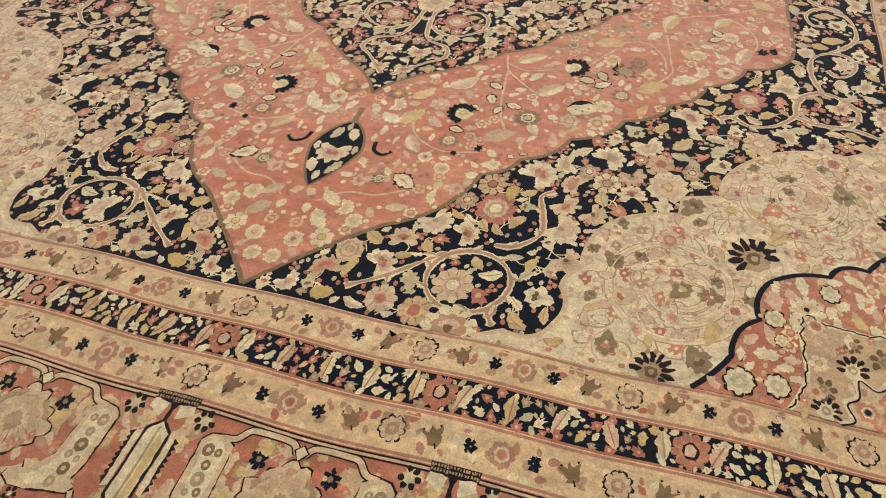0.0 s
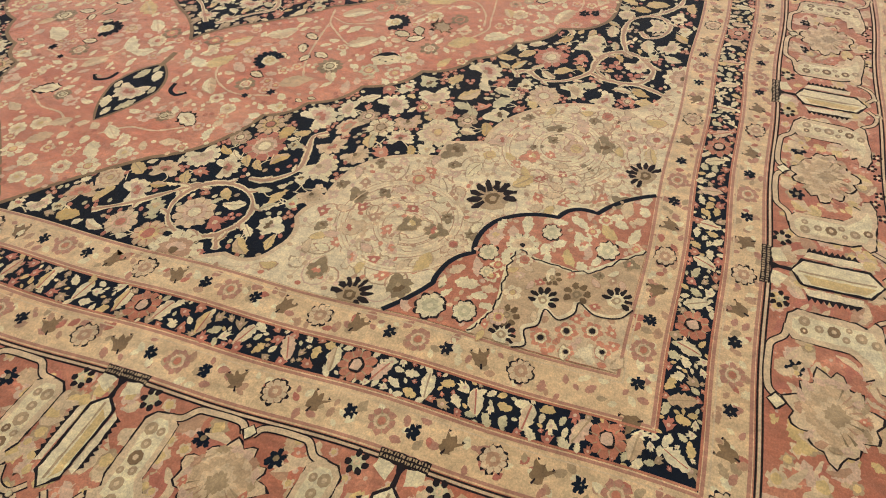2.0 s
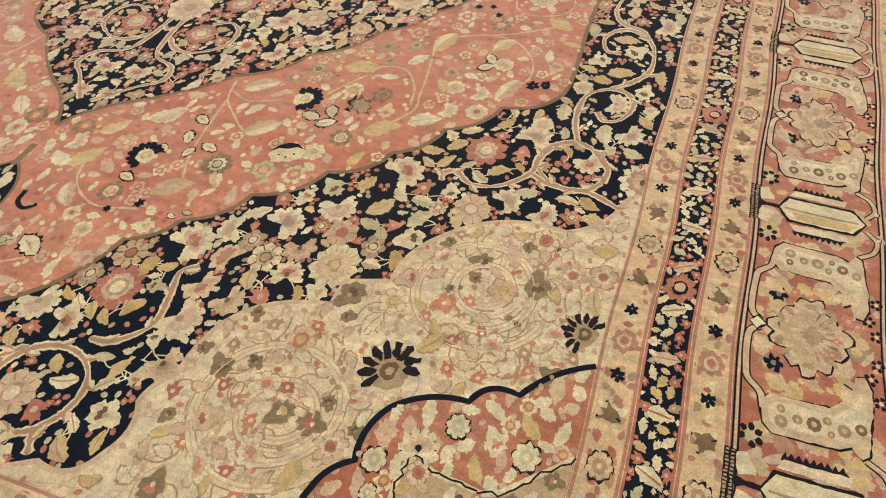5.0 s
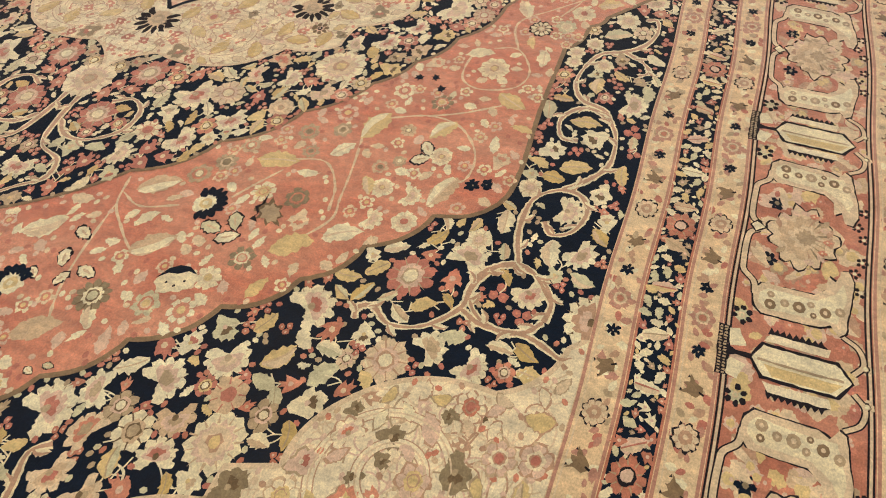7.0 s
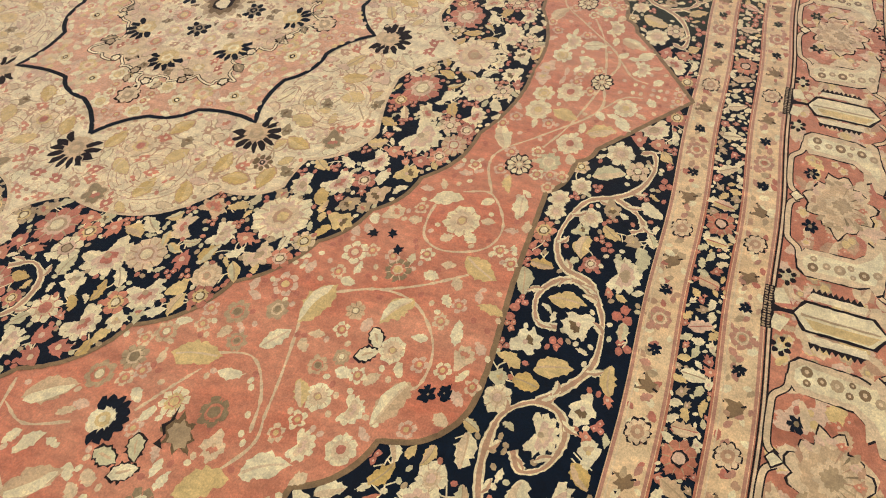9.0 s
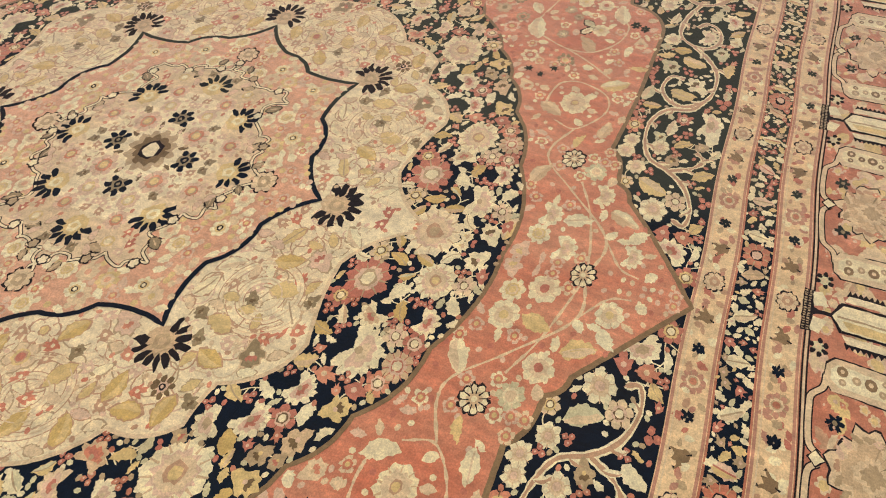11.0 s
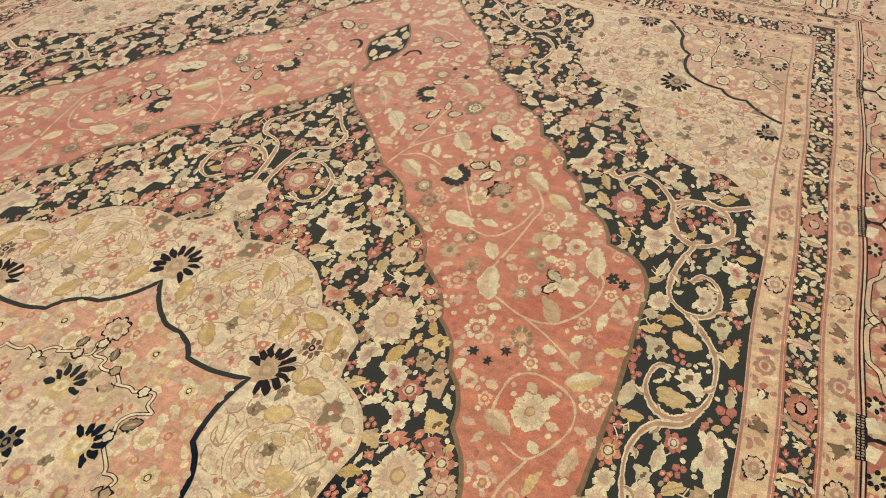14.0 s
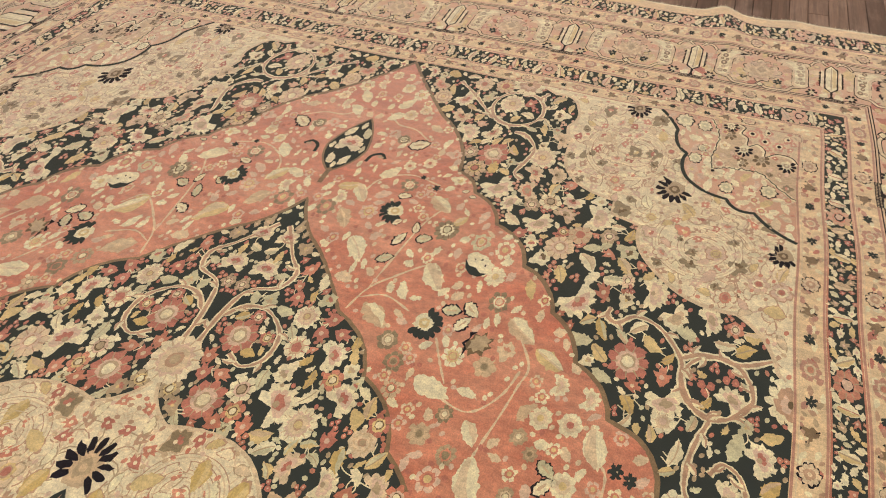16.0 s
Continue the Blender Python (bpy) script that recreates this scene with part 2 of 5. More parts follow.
def scallop(petals, depth, per=4, r=1.0):
    n = petals * per
    a = np.linspace(0, 2 * np.pi, n, endpoint=False)
    return ring(n, r * (1 - depth + depth * np.abs(np.cos(a * petals / 2)) ** 0.7))


def spiky(points, depth, r=1.0):
    return ring(points * 2, np.where(np.arange(points * 2) % 2, r * (1 - depth), r))


def leaf_shape(width=0.42, n=11, teeth=0.08, bend=0.0):
    t = np.linspace(0, 1, n)
    w = width * np.sin(np.pi * t ** 0.85) ** 0.8
    w[1:-1] *= 1 + teeth * np.where(np.arange(n - 2) % 2, 1, -1)
    c = bend * np.sin(np.pi * t)
    up = np.stack([2 * t - 1, c + w], 1)
    dn = np.stack([2 * t - 1, c - w], 1)[::-1]
    return np.concatenate([up, dn[1:-1]])


def half_leaf(width, bend=0.0, n=7):
    t = np.linspace(0.06, 0.94, n)
    w = width * np.sin(np.pi * t ** 0.85) ** 0.8 * 0.86
    c = bend * np.sin(np.pi * t)
    return np.concatenate([np.stack([2 * t - 1, c + w], 1), np.stack([2 * t - 1, c + w * 0.05], 1)[::-1]])


def fan_shape(n, a0, a1, r, depth):
    a = np.linspace(a0, a1, n * 4 + 1)
    k = np.abs(np.cos((a - a0) / (a1 - a0) * n * np.pi - np.pi / 2)) ** 0.6
    rr = r * (1 - depth + depth * k)
    return np.concatenate([[[-0.15 * r, 0]], np.stack([np.cos(a) * rr, np.sin(a) * rr], 1)])


def pick(*options):
    return options[rng.integers(len(options))]


# each motif: a list of (points, colour, rise)
def spokes(n, r0, r1, width, colour, rise, phase=0.0):
    """Thin tapering lines between petals."""
    out = []
    for k in range(n):
        t = phase + 2 * math.pi * k / n
        rot = np.array([[math.cos(t), math.sin(t)], [-math.sin(t), math.cos(t)]])
        out.append((np.array([[r0, -width], [r1, -width * 0.3], [r1, width * 0.3], [r0, width]]) @ rot, colour, rise))
    return out


def m_flower(a="cream", b="blush", c="wheat", petals=8, depth=0.2, line="tan"):
    s = [(scallop(petals, depth), a, 0), (scallop(petals, depth * 0.7, 3, 0.58), b, 1), (scallop(5, 0.15, 3, 0.40), line, 2), (ring(8, 0.30), c, 3)]
    return s + spokes(petals, 0.5, 0.92, 0.045, line, 1.2, math.pi / petals)


def m_aster(a="cream", b="blush", c="gold", points=11):
    s = [(spiky(points, 0.15), a, 0), (spiky(points, 0.2, 0.70), b, 1), (scallop(points, 0.12, 3, 0.52), "straw", 2), (ring(9, 0.3), "vine", 3), (ring(8, 0.2), c, 4)]
    return s + spokes(points, 0.6, 0.92, 0.04, "wheat", 1.2, math.pi / points)


def m_palmette(a="cream", b="blush", c="rose", d="tan", points=7):
    s = [(fan_shape(points, -2.3, 2.3, 1.0, 0.2), a, 0), (fan_shape(5, -1.7, 1.7, 0.68, 0.18), b, 1)]
    s += [(fan_shape(3, -1.2, 1.2, 0.45, 0.15), c, 2), (ring(7, 0.16) + (0.05, 0), d, 3)]
    for k in range(points - 1):
        t = -1.9 + 3.8 * (k + 0.5) / (points - 1)
        e = np.array([[0.72, -0.02], [0.93, 0], [0.72, 0.02]])
        rot = np.array([[np.cos(t), np.sin(t)], [-np.sin(t), np.cos(t)]])
        s.append((e @ rot, d, 1))
    return s


def m_lily(a="cream", b="tan", c="rose"):
    body = np.array([[-1, 0], [-0.75, 0.3], [-0.3, 0.42], [-0.1, 0.72], [0.25, 0.78], [0.35, 0.52], [0.72, 0.58], [0.75, 0.25], [1, 0.1], [0.95, 0]])
    body = np.concatenate([body, (body * (1, -1))[::-1][1:-1]])
    return [(body, a, 0), (fan_shape(3, -1.0, 1.0, 0.5, 0.2), b, 1), (ring(6, 0.16), c, 2)]


def m_leaf(a="cream", b=None, width=0.42, bend=0.0, rib=None):
    s = [(leaf_shape(width, 11, 0.09, bend), a, 0)]
    if b:
        s.append((half_leaf(width, bend), b, 1))
    if rib:
        t = np.linspace(-0.85, 0.8, 4)
        c = bend * np.sin(np.pi * (t + 1) / 2)
        s.append((np.concatenate([np.stack([t, c + 0.05], 1), np.stack([t, c - 0.05], 1)[::-1]]), rib, 2))
    return s


def m_bud(a="rose", b="blush"):
    s = [(np.array([[-1, 0], [-0.3, 0.55], [0.4, 0.75], [0.3, 0.3], [1, 0.25], [0.7, 0], [1, -0.25], [0.3, -0.3], [0.4, -0.75], [-0.3, -0.55]]), a, 0)]
    return s + [(ring(6, 0.24) - (0.1, 0), b, 1)]


def m_berry(a="rose", b="blush"):
    out = []
    for ang in (0.2, 2.2, 4.3):
        out.append((ring(7, 0.46) + (0.55 * math.cos(ang), 0.55 * math.sin(ang)), a, 0))
        out.append((ring(5, 0.16) + (0.55 * math.cos(ang), 0.55 * math.sin(ang)), b, 1))
    return out


def m_fan(a="navy", core="cream", mid="brown", petals=8, spread=2.0, broad=1.3):
    """A half wheel of dark petals round a pale heart."""
    s = [(scallop(7, 0.15, 3, 0.66), core, 0)]
    for k in range(petals):
        t = -spread + 2 * spread * k / (petals - 1)
        p = ring(9, 1.0) * (0.30, broad * spread / petals * 0.5) + (0.70, 0)
        rot = np.array([[math.cos(t), math.sin(t)], [-math.sin(t), math.cos(t)]])
        s.append((p @ rot, a, 1))
    s.append((ring(9, 0.3) + (-0.05, 0), mid, 2))
    s.append((ring(6, 0.15) + (-0.05, 0), core, 3))
    return s


def m_outlined(line="ink", a="straw", b="blush", petals=9):
    """A small rosette held by a thin dark scalloped line."""
    return [(scallop(petals, 0.2, 4), line, 0), (scallop(petals, 0.2, 4, 0.87), a, 1), (scallop(petals, 0.2, 3, 0.5), b, 2), (ring(6, 0.2), a, 3)] + spokes(petals, 0.55, 0.85, 0.03, b, 2.2, math.pi / petals)


def m_outleaf(line="ink", a="cream"):
    return [(leaf_shape(0.60, 11, 0.13), line, 0), (leaf_shape(0.53, 11, 0.13) * 0.88, a, 1), (leaf_shape(0.2, 6, 0.0) * 0.5, "wheat", 2)]


def m_tulip(a="brown", line="ink"):
    cup = np.array([[-0.8, 0.15], [-0.55, 0.55], [0.1, 0.6], [0.85, 0.95], [0.5, 0.3], [0.95, 0]])
    cup = np.concatenate([cup, (cup * (1, -1))[::-1]])
    return [(cup, a, 0), (np.array([[-1, 0.1], [-0.5, 0.06], [-0.5, -0.06], [-1, -0.1]]), line, 1),
            (np.array([[0.9, 0.9], [0.7, 0.7], [0.95, 0.6]]), line, 1), (np.array([[0.9, -0.9], [0.7, -0.7], [0.95, -0.6]]), line, 1)]


def m_shrub(a="navy"):
    """A small dark sprig of five lobes on a stalk."""
    t = np.linspace(-2.5, 2.5, 41)
    r = 0.52 + 0.48 * np.abs(np.cos((t + 2.5) / 5.0 * 5 * np.pi - np.pi / 2)) ** 0.7
    lobed = np.concatenate([[[-0.85, 0.1], [-0.85, -0.1]], np.stack([np.cos(t) * r, np.sin(t) * r], 1)])
    return [(lobed, a, 0), (ring(5, 0.12) + (0.2, 0), "tan", 1)]


def woven(p, step, amp):
    """The outline cut into knots: short steps, each a little off the line."""
    d = np.roll(p, -1, 0) - p
    ln = np.hypot(*d.T)
    out = []
    for a, b, l in zip(p, d, ln):
        k = max(1, min(12, int(l / step)))
        out.append(a + b * (np.arange(k) / k)[:, None])
    out = np.concatenate(out)
    return out + rng.normal(0, amp, out.shape)


def stamp(sheet, motif, cu, cv, size, ang, layer, quads=QUADS, rough=0.06, stretch=STRETCH, clip=False):
    """Lays a motif at a place of the plan, mirrored into the quarters."""
    c, s = math.cos(ang), math.sin(ang)
    for pts, colour, rise in motif:
        p = np.asarray(pts, float)
        p = p + rng.normal(0, rough, p.shape) * (0.6 if len(p) > 8 else 0.25)
        q = np.stack([p[:, 0] * c - p[:, 1] * s, (p[:, 0] * s + p[:, 1] * c) * stretch], 1) * size + (cu, cv)
        if rise == 0 and size > 0.016:
            q = woven(q, 0.006, 0.0015)
        if clip:
            q = np.minimum(q, (1.7705, 3.0105))
        for a, b in quads:
            sheet.poly(q * (a, b), colour, layer + rise)


def spline(keys, per=8):
    """A smooth line through a few nodes."""
    k = np.asarray(keys, float)
    k = np.concatenate([[2 * k[0] - k[1]], k, [2 * k[-1] - k[-2]]])
    out = []
    for i in range(1, len(k) - 2):
        for t in np.linspace(0, 1, per, endpoint=False):
            a, b, c, d = k[i - 1:i + 3]
            out.append(0.5 * (2 * b + (c - a) * t + (2 * a - 5 * b + 4 * c - d) * t * t + (3 * b - a - 3 * c + d) * t ** 3))
    out.append(k[-2])
    return np.array(out)


def lobes(nodes, bulges, per=10):
    """A line of arcs from node to node; each bulge lifts its arc to one side of the way."""
    out = []
    for a, b, h in zip(nodes, nodes[1:], bulges):
        a, b = np.array(a), np.array(b)
        d = b - a
        nrm = np.array([d[1], -d[0]])
        for t in np.linspace(0, 1, per, endpoint=False):
            out.append(a + d * t + nrm * h * 4 * t * (1 - t))
    out.append(np.array(nodes[-1]))
    return np.array(out)


def all_round(q):
    """A quarter's line from the v axis to the u axis, closed round the middle."""
    a = q
    b = (q * (1, -1))[::-1][1:]
    c = (q * (-1, -1))[1:]
    d = (q * (-1, 1))[::-1][1:-1]
    return np.concatenate([a, b, c, d])


def inside(poly, p):
    x, y = poly[:, 0], poly[:, 1]
    x2, y2 = np.roll(x, -1), np.roll(y, -1)
    cross = ((y > p[1]) != (y2 > p[1])) & (p[0] < (x2 - x) * (p[1] - y) / (y2 - y + 1e-12) + x)
    return np.count_nonzero(cross) % 2 == 1


def gap_to(line, p):
    a, b = line[:-1], line[1:]
    d = b - a
    t = np.clip(((p - a) * d).sum(1) / ((d * d).sum(1) + 1e-12), 0, 1)
    return np.sqrt((((a + d * t[:, None]) - p) ** 2).sum(1).min())


def scatter(zone, edge, sizes, taken, tries=2500, tight=0.86):
    """Darts into a zone of the plan: for each size, as many as fit; returns (u, v, size, rank)."""
    lo, hi = zone.min(0), zone.max(0)
    got = []
    pts = np.array([t[:2] for t in taken]).reshape(-1, 2)
    rad = np.array([t[2] for t in taken])
    for rank, (size, most) in enumerate(sizes):
        n = 0
        for _ in range(tries):
            if n >= most:
                break
            p = lo + (hi - lo) * rng.random(2)
            if len(pts) and np.any(np.hypot(*(pts - p).T) < (rad + size) * (tight if rank == 0 else tight * 0.89)):
                continue
            if not inside(zone, p) or gap_to(edge, p) < size * (0.95 if rank == 0 else 0.75):
                continue
            got.append((*p, size, rank))
            pts = np.concatenate([pts, [p]])
            rad = np.append(rad, size * (0.95 if rank == 0 else 0.8))
            n += 1
    return got


def stems(sheet, got, taken, colour, layer, width=0.0036, reach=0.12):
    """Thin twigs from leaf to leaf, each with a side shoot or two."""
    spots = np.array([g[:2] for g in got if g[3] < 3] + [t[:2] for t in taken if t[2] > 0.02])
    for u, v, size, rank in got:
        if rank > 2 or rng.random() < 0.25:
            continue
        a = np.array((u, v))
        d = np.hypot(*(spots - a).T)
        d[d < 0.045] = 9
        b = spots[int(np.argmin(d))]
        if d.min() > reach:
            continue
        side = np.array([b[1] - a[1], a[0] - b[0]])
        m = (a + b) / 2 + side * rng.uniform(-0.3, 0.3)
        lines = [spline([a, m, b], 4)]
        for k in (0.35, 0.6)[:int(rng.integers(0, 3))]:
            p = a + (b - a) * k + (m - (a + b) / 2) * 0.8
            lines.append(np.array([p, p + ((b - a) * 0.25 + side * pick(-1, 1) * 0.4)]))
        for line in lines:
            for q in QUADS:
                sheet.ribbon(line * q, width, colour, layer)


# ---- the lines of the design, one quarter ----
CORAL_OUT = np.concatenate([
    lobes([(0, 3.0), (0.29, 2.67), (0.50, 2.35)], [0.02, -0.12]),
    lobes([(0.50, 2.35), (0.60, 2.24), (0.73, 2.09), (0.89, 1.93), (1.04, 1.78), (1.15, 1.62), (1.28, 1.46)], [-0.14] * 6)[1:],
    spline([(1.28, 1.46), (1.37, 1.43), (1.43, 1.36), (1.45, 1.25), (1.44, 0.93), (1.425, 0.56)], 6)[1:],
    lobes([(1.425, 0.56), (1.475, 0.45), (1.48, 0.40), (1.53, 0.33)], [-0.1, 0, -0.15], 5)[1:],
    spline([(1.53, 0.33), (1.60, 0.24), (1.69, 0.12), (1.778, 0.0)], 5)[1:]])
CORAL_IN = np.concatenate([
    lobes([(0, 2.0), (0.12, 1.84)], [0.06]),
    lobes([(0.12, 1.84), (0.385, 1.58), (0.565, 1.37), (0.74, 1.165), (0.89, 0.96), (0.975, 0.80), (1.06, 0.62), (1.165, 0.37), (1.23, 0.0)],
          [-0.06, -0.12, -0.12, -0.1, -0.1, -0.1, -0.1, -0.08])[1:]])
IVORY = np.concatenate([
    lobes([(0, 1.18), (0.125, 1.04)], [0.12]),
    lobes([(0.125, 1.04), (0.525, 0.868), (0.69, 0.79), (0.70, 0.66), (0.858, 0.475), (0.81, 0.20), (1.01, 0.0)],
          [-0.22, -0.14, 0.05, -0.14, 0.03, 0.12])[1:]])
STAR = lobes([(0, 0.785), (0.13, 0.645), (0.262, 0.568), (0.468, 0.562), (0.452, 0.34), (0.514, 0.158), (0.628, 0.0)],
             [0.08, -0.14, 0.07, 0.07, -0.14, 0.08])
NAVY_OUT = np.concatenate([
    lobes([(0.64, 3.01), (0.72, 2.965), (0.84, 2.90), (0.83, 2.77)], [0, -0.25, -0.15]),
    lobes([(0.83, 2.77), (0.87, 2.68), (1.12, 2.37), (1.12, 2.29), (1.23, 2.255), (1.27, 2.09), (1.60, 1.935), (1.73, 1.76), (1.77, 1.72)],
          [0.1, 0.22, 0, 0, 0.1, 0.14, -0.12, 0])[1:]])
SPAN_IN = lobes([(1.195, 3.01), (1.28, 2.885), (1.282, 2.835), (1.34, 2.745), (1.362, 2.60), (1.52, 2.525), (1.622, 2.47), (1.77, 2.34)],
                [-0.04, 0.05, 0.12, 0.12, 0.10, 0.22, 0.08])

rug = tagged(new("oriental_rug"), "large worn antique wool carpet, coral, navy and ivory floral medallion", "rug")
rug.location = (0, 0, 0)

# backing with thickness, under all the pile
bands_u = [0, 1.77, 1.87, 1.97, 2.07, 2.41, 2.52, 2.62, 2.69]
bands_v = [0, 3.01, 3.135, 3.245, 3.38, 3.73, 3.86, 3.98, 4.05]
HU, HV = bands_u[-1], bands_v[-1]


def backing():
    nu, nv = 120, 170
    U, V = np.meshgrid(np.linspace(-HU, HU, nu), np.linspace(-HV, HV, nv))
    top = lay(U.ravel(), V.ravel(), -3)
    low = top.copy()
    low[:, 2] -= TOP - 3 * STEP - 0.0005
    me = bpy.data.meshes.new("backing")
    n = nu * nv
    faces = []
    for j in range(nv - 1):
        for i in range(nu - 1):
            a = j * nu + i
            faces.append((a, a + nu, a + nu + 1, a + 1))
            faces.append((n + a, n + a + 1, n + a + nu + 1, n + a + nu))
    rim = [i for i in range(nu)] + [j * nu + nu - 1 for j in range(1, nv)] + [(nv - 1) * nu + i for i in range(nu - 2, -1, -1)] + [j * nu for j in range(nv - 2, 0, -1)]
    for a, b in zip(rim, rim[1:] + rim[:1]):
        faces.append((a, b, n + b, n + a))
    me.from_pydata(np.concatenate([top, low]).tolist(), [], faces)
    me.materials.append(CANVAS)
    ob = new("backing", me)
    ob.parent = rug
    tagged(ob, "tan cotton backing and bound edge")


backing()


def quad_strip(sheet, u0, u1, v0, v1, colour, layer, step=0.06):
    """A straight band of the plan, cut fine enough to follow the lie of the rug."""
    nu, nv = max(1, int(abs(u1 - u0) / step)), max(1, int(abs(v1 - v0) / step))
    us, vs = np.linspace(u0, u1, nu + 1), np.linspace(v0, v1, nv + 1)
    for i in range(nu):
        for j in range(nv):
            sheet.poly([(us[i], vs[j]), (us[i + 1], vs[j]), (us[i + 1], vs[j + 1]), (us[i], vs[j + 1])], colour, layer, 0.0)


def frame_band(sheet, k, colour, layer=0, step=0.06, inset=(0.0, 0.0)):
    """The band between ring k and ring k + 1, all round."""
    a, b = bands_u[k] + inset[0], bands_u[k + 1] - inset[1]
    c, d = bands_v[k] + inset[0], bands_v[k + 1] - inset[1]
    for s in (1, -1):
        quad_strip(sheet, s * a, s * b, -d, d, colour, layer, step)
        quad_strip(sheet, -a, a, s * c, s * d, colour, layer, step)


def frame_line(sheet, u, v, width, colour, layer):
    """A thin line all round at u and v."""
    for s in (1, -1):
        sheet.ribbon(np.stack([np.full(120, s * u), np.linspace(-v, v, 120)], 1), width, colour, layer)
        sheet.ribbon(np.stack([np.linspace(-u, u, 90), np.full(90, s * v)], 1), width, colour, layer)


# ---- field: navy ground, ivory corners, coral band, navy medallion, ivory medallion, star ----
ground = Sheet()
quad_strip(ground, -1.7695, 1.7695, -3.0095, 3.0095, "navy", 0, 0.12)
field = ground.finish("field_ground", rug, "dark navy wool ground of the field")

band = Sheet()
band.poly(all_round(CORAL_OUT), "coral", 3)
loop = woven(all_round(CORAL_OUT), 0.012, 0.0006)
band.ribbon(np.concatenate([loop, loop[:1]]), 0.015, "umber", 4)
coral_band = band.finish("coral_band", rug, "faded coral band with brown scalloped edge")

med = Sheet()
loop = woven(all_round(CORAL_IN), 0.012, 0.0006)
med.poly(loop, "navy", 5)
med.ribbon(np.concatenate([loop, loop[:1]]), 0.013, "umber", 6)
medallion = med.finish("navy_medallion", rug, "dark navy pointed medallion")

ivm = Sheet()
loop = woven(all_round(IVORY), 0.012, 0.0006)
ivm.poly(loop, "ivory", 9)
ivm.ribbon(np.concatenate([loop, loop[:1]]), 0.012, "straw", 10)
ivory_med = ivm.finish("ivory_medallion", rug, "ivory lobed inner medallion")

st = Sheet()
loop = woven(all_round(STAR), 0.012, 0.0006)
st.poly(loop, "peach", 13)
st.ribbon(np.concatenate([loop, loop[:1]]), 0.016, "navy", 14)
star = st.finish("star_medallion", rug, "coral eight-pointed centre star outlined in navy")

corners = {}
for a, b in QUADS:
    sp = Sheet()
    q = np.concatenate([NAVY_OUT, [(1.77, 2.4), (1.77, 3.01), (1.2, 3.01)]]) * (a, b)
    sp.poly(woven(q, 0.05, 0.0), "ivory", 2)
    sp.ribbon(NAVY_OUT * (a, b), 0.014, "straw", 3)
    q = np.concatenate([SPAN_IN, [(1.77, 3.01)]]) * (a, b)
    sp.poly(woven(q, 0.05, 0.0), "brick", 4)
    sp.ribbon(SPAN_IN * (a, b), 0.015, "navy", 5)
    corners[a, b] = sp.finish("corner_spandrel", rug, "ivory and coral corner piece outlined in navy")


def place(name, parent, motif_of, spots, layer, label="", quads=QUADS):
    """Each bloom of a list of (u, v, size, angle) as a piece of its own in every quarter."""
    for u, v, size, ang in spots:
        for q in quads:
            if u == 0 and q[0] < 0 or v == 0 and q[1] < 0:
                continue
            s = Sheet()
            stamp(s, motif_of(), u, v, size, ang, layer, [q], clip=True)
            s.finish(name, parent, label)


def vine(sheet, keys, layer, width=0.026, core="vine", rim="cream", quads=QUADS, taper=True):
    """A split-leaf scroll: pale rim, coral heart, swelling and thinning."""
    line = spline(keys, 9)
    t = np.linspace(0, 1, len(line))
    w = width * (0.5 + 0.5 * np.abs(np.sin(t * np.pi * 2.2 + 0.6))) if taper else np.full(len(line), width)
    w = w * (1 + (0.14 if core else 0.28) * rng.normal(0, 1, len(w)).clip(-1.5, 1.5))
    w[0] *= 0.4
    if core:
        for i in range(5, len(line) - 4, 11):
            d = line[i + 1] - line[i]
            a = math.atan2(d[1], d[0]) + pick(0.7, -0.7)
            stamp(sheet, m_leaf(rim, core, 0.42, 0.2), line[i][0] + 0.02 * math.cos(a), line[i][1] + 0.02 * math.sin(a), 0.024, a, layer + 1, quads, stretch=1.0)
    for q in quads:
        sheet.ribbon(line * q, w, rim, layer)
        if core:
            sheet.ribbon(line * q, w * 0.5, core, layer + 1)


def blooms_on_navy():
    r = rng.random()
    if r < 0.26:
        return m_flower(pick("cream", "wheat", "straw", "cream"), pick("blush", "gold", "wheat"), pick("tan", "rose", "cream"), int(rng.integers(7, 11)), 0.18, pick("tan", "brown", "rose"))
    if r < 0.42:
        return m_aster(pick("cream", "straw", "wheat"), pick("blush", "vine", "wheat"), pick("gold", "tan"), int(rng.integers(9, 13)))
    if r < 0.82:
        return m_palmette(pick("cream", "straw", "wheat"), pick("blush", "wheat", "coral"), pick("rose", "tan"), pick("tan", "brown"), 7)
    return m_lily(pick("cream", "gold", "wheat"), pick("brown", "rose", "tan"), "blush")


def leaves_on_navy():
    r = rng.random()
    if r < 0.56:
        return m_leaf(pick("cream", "cream", "gold", "sage", "gold", "ochre"), pick(None, None, None, "wheat", "sage"), rng.uniform(0.4, 0.62), rng.uniform(-0.3, 0.3), pick(None, "tan"))
    if r < 0.72:
        return m_lily(pick("cream", "sage", "tan"), pick("wheat", "rose", "brown"), "gold")
    if r < 0.88:
        return m_bud(pick("rose", "brick", "coral"), pick("blush", "straw"))
    return m_flower(pick("rose", "straw", "tan", "coral"), pick("blush", "gold"), "cream", 6, 0.25, "brown")


def bits_on_navy():
    r = rng.random()
    if r < 0.45:
        return m_leaf(pick("sage", "cream", "cream", "gold"), None, rng.uniform(0.35, 0.6), rng.uniform(-0.3, 0.3))
    if r < 0.66:
        return m_bud(pick("rose", "brick", "tan", "coral"), pick("blush", "wheat"))
    return m_berry(pick("rose", "brick"), "blush")


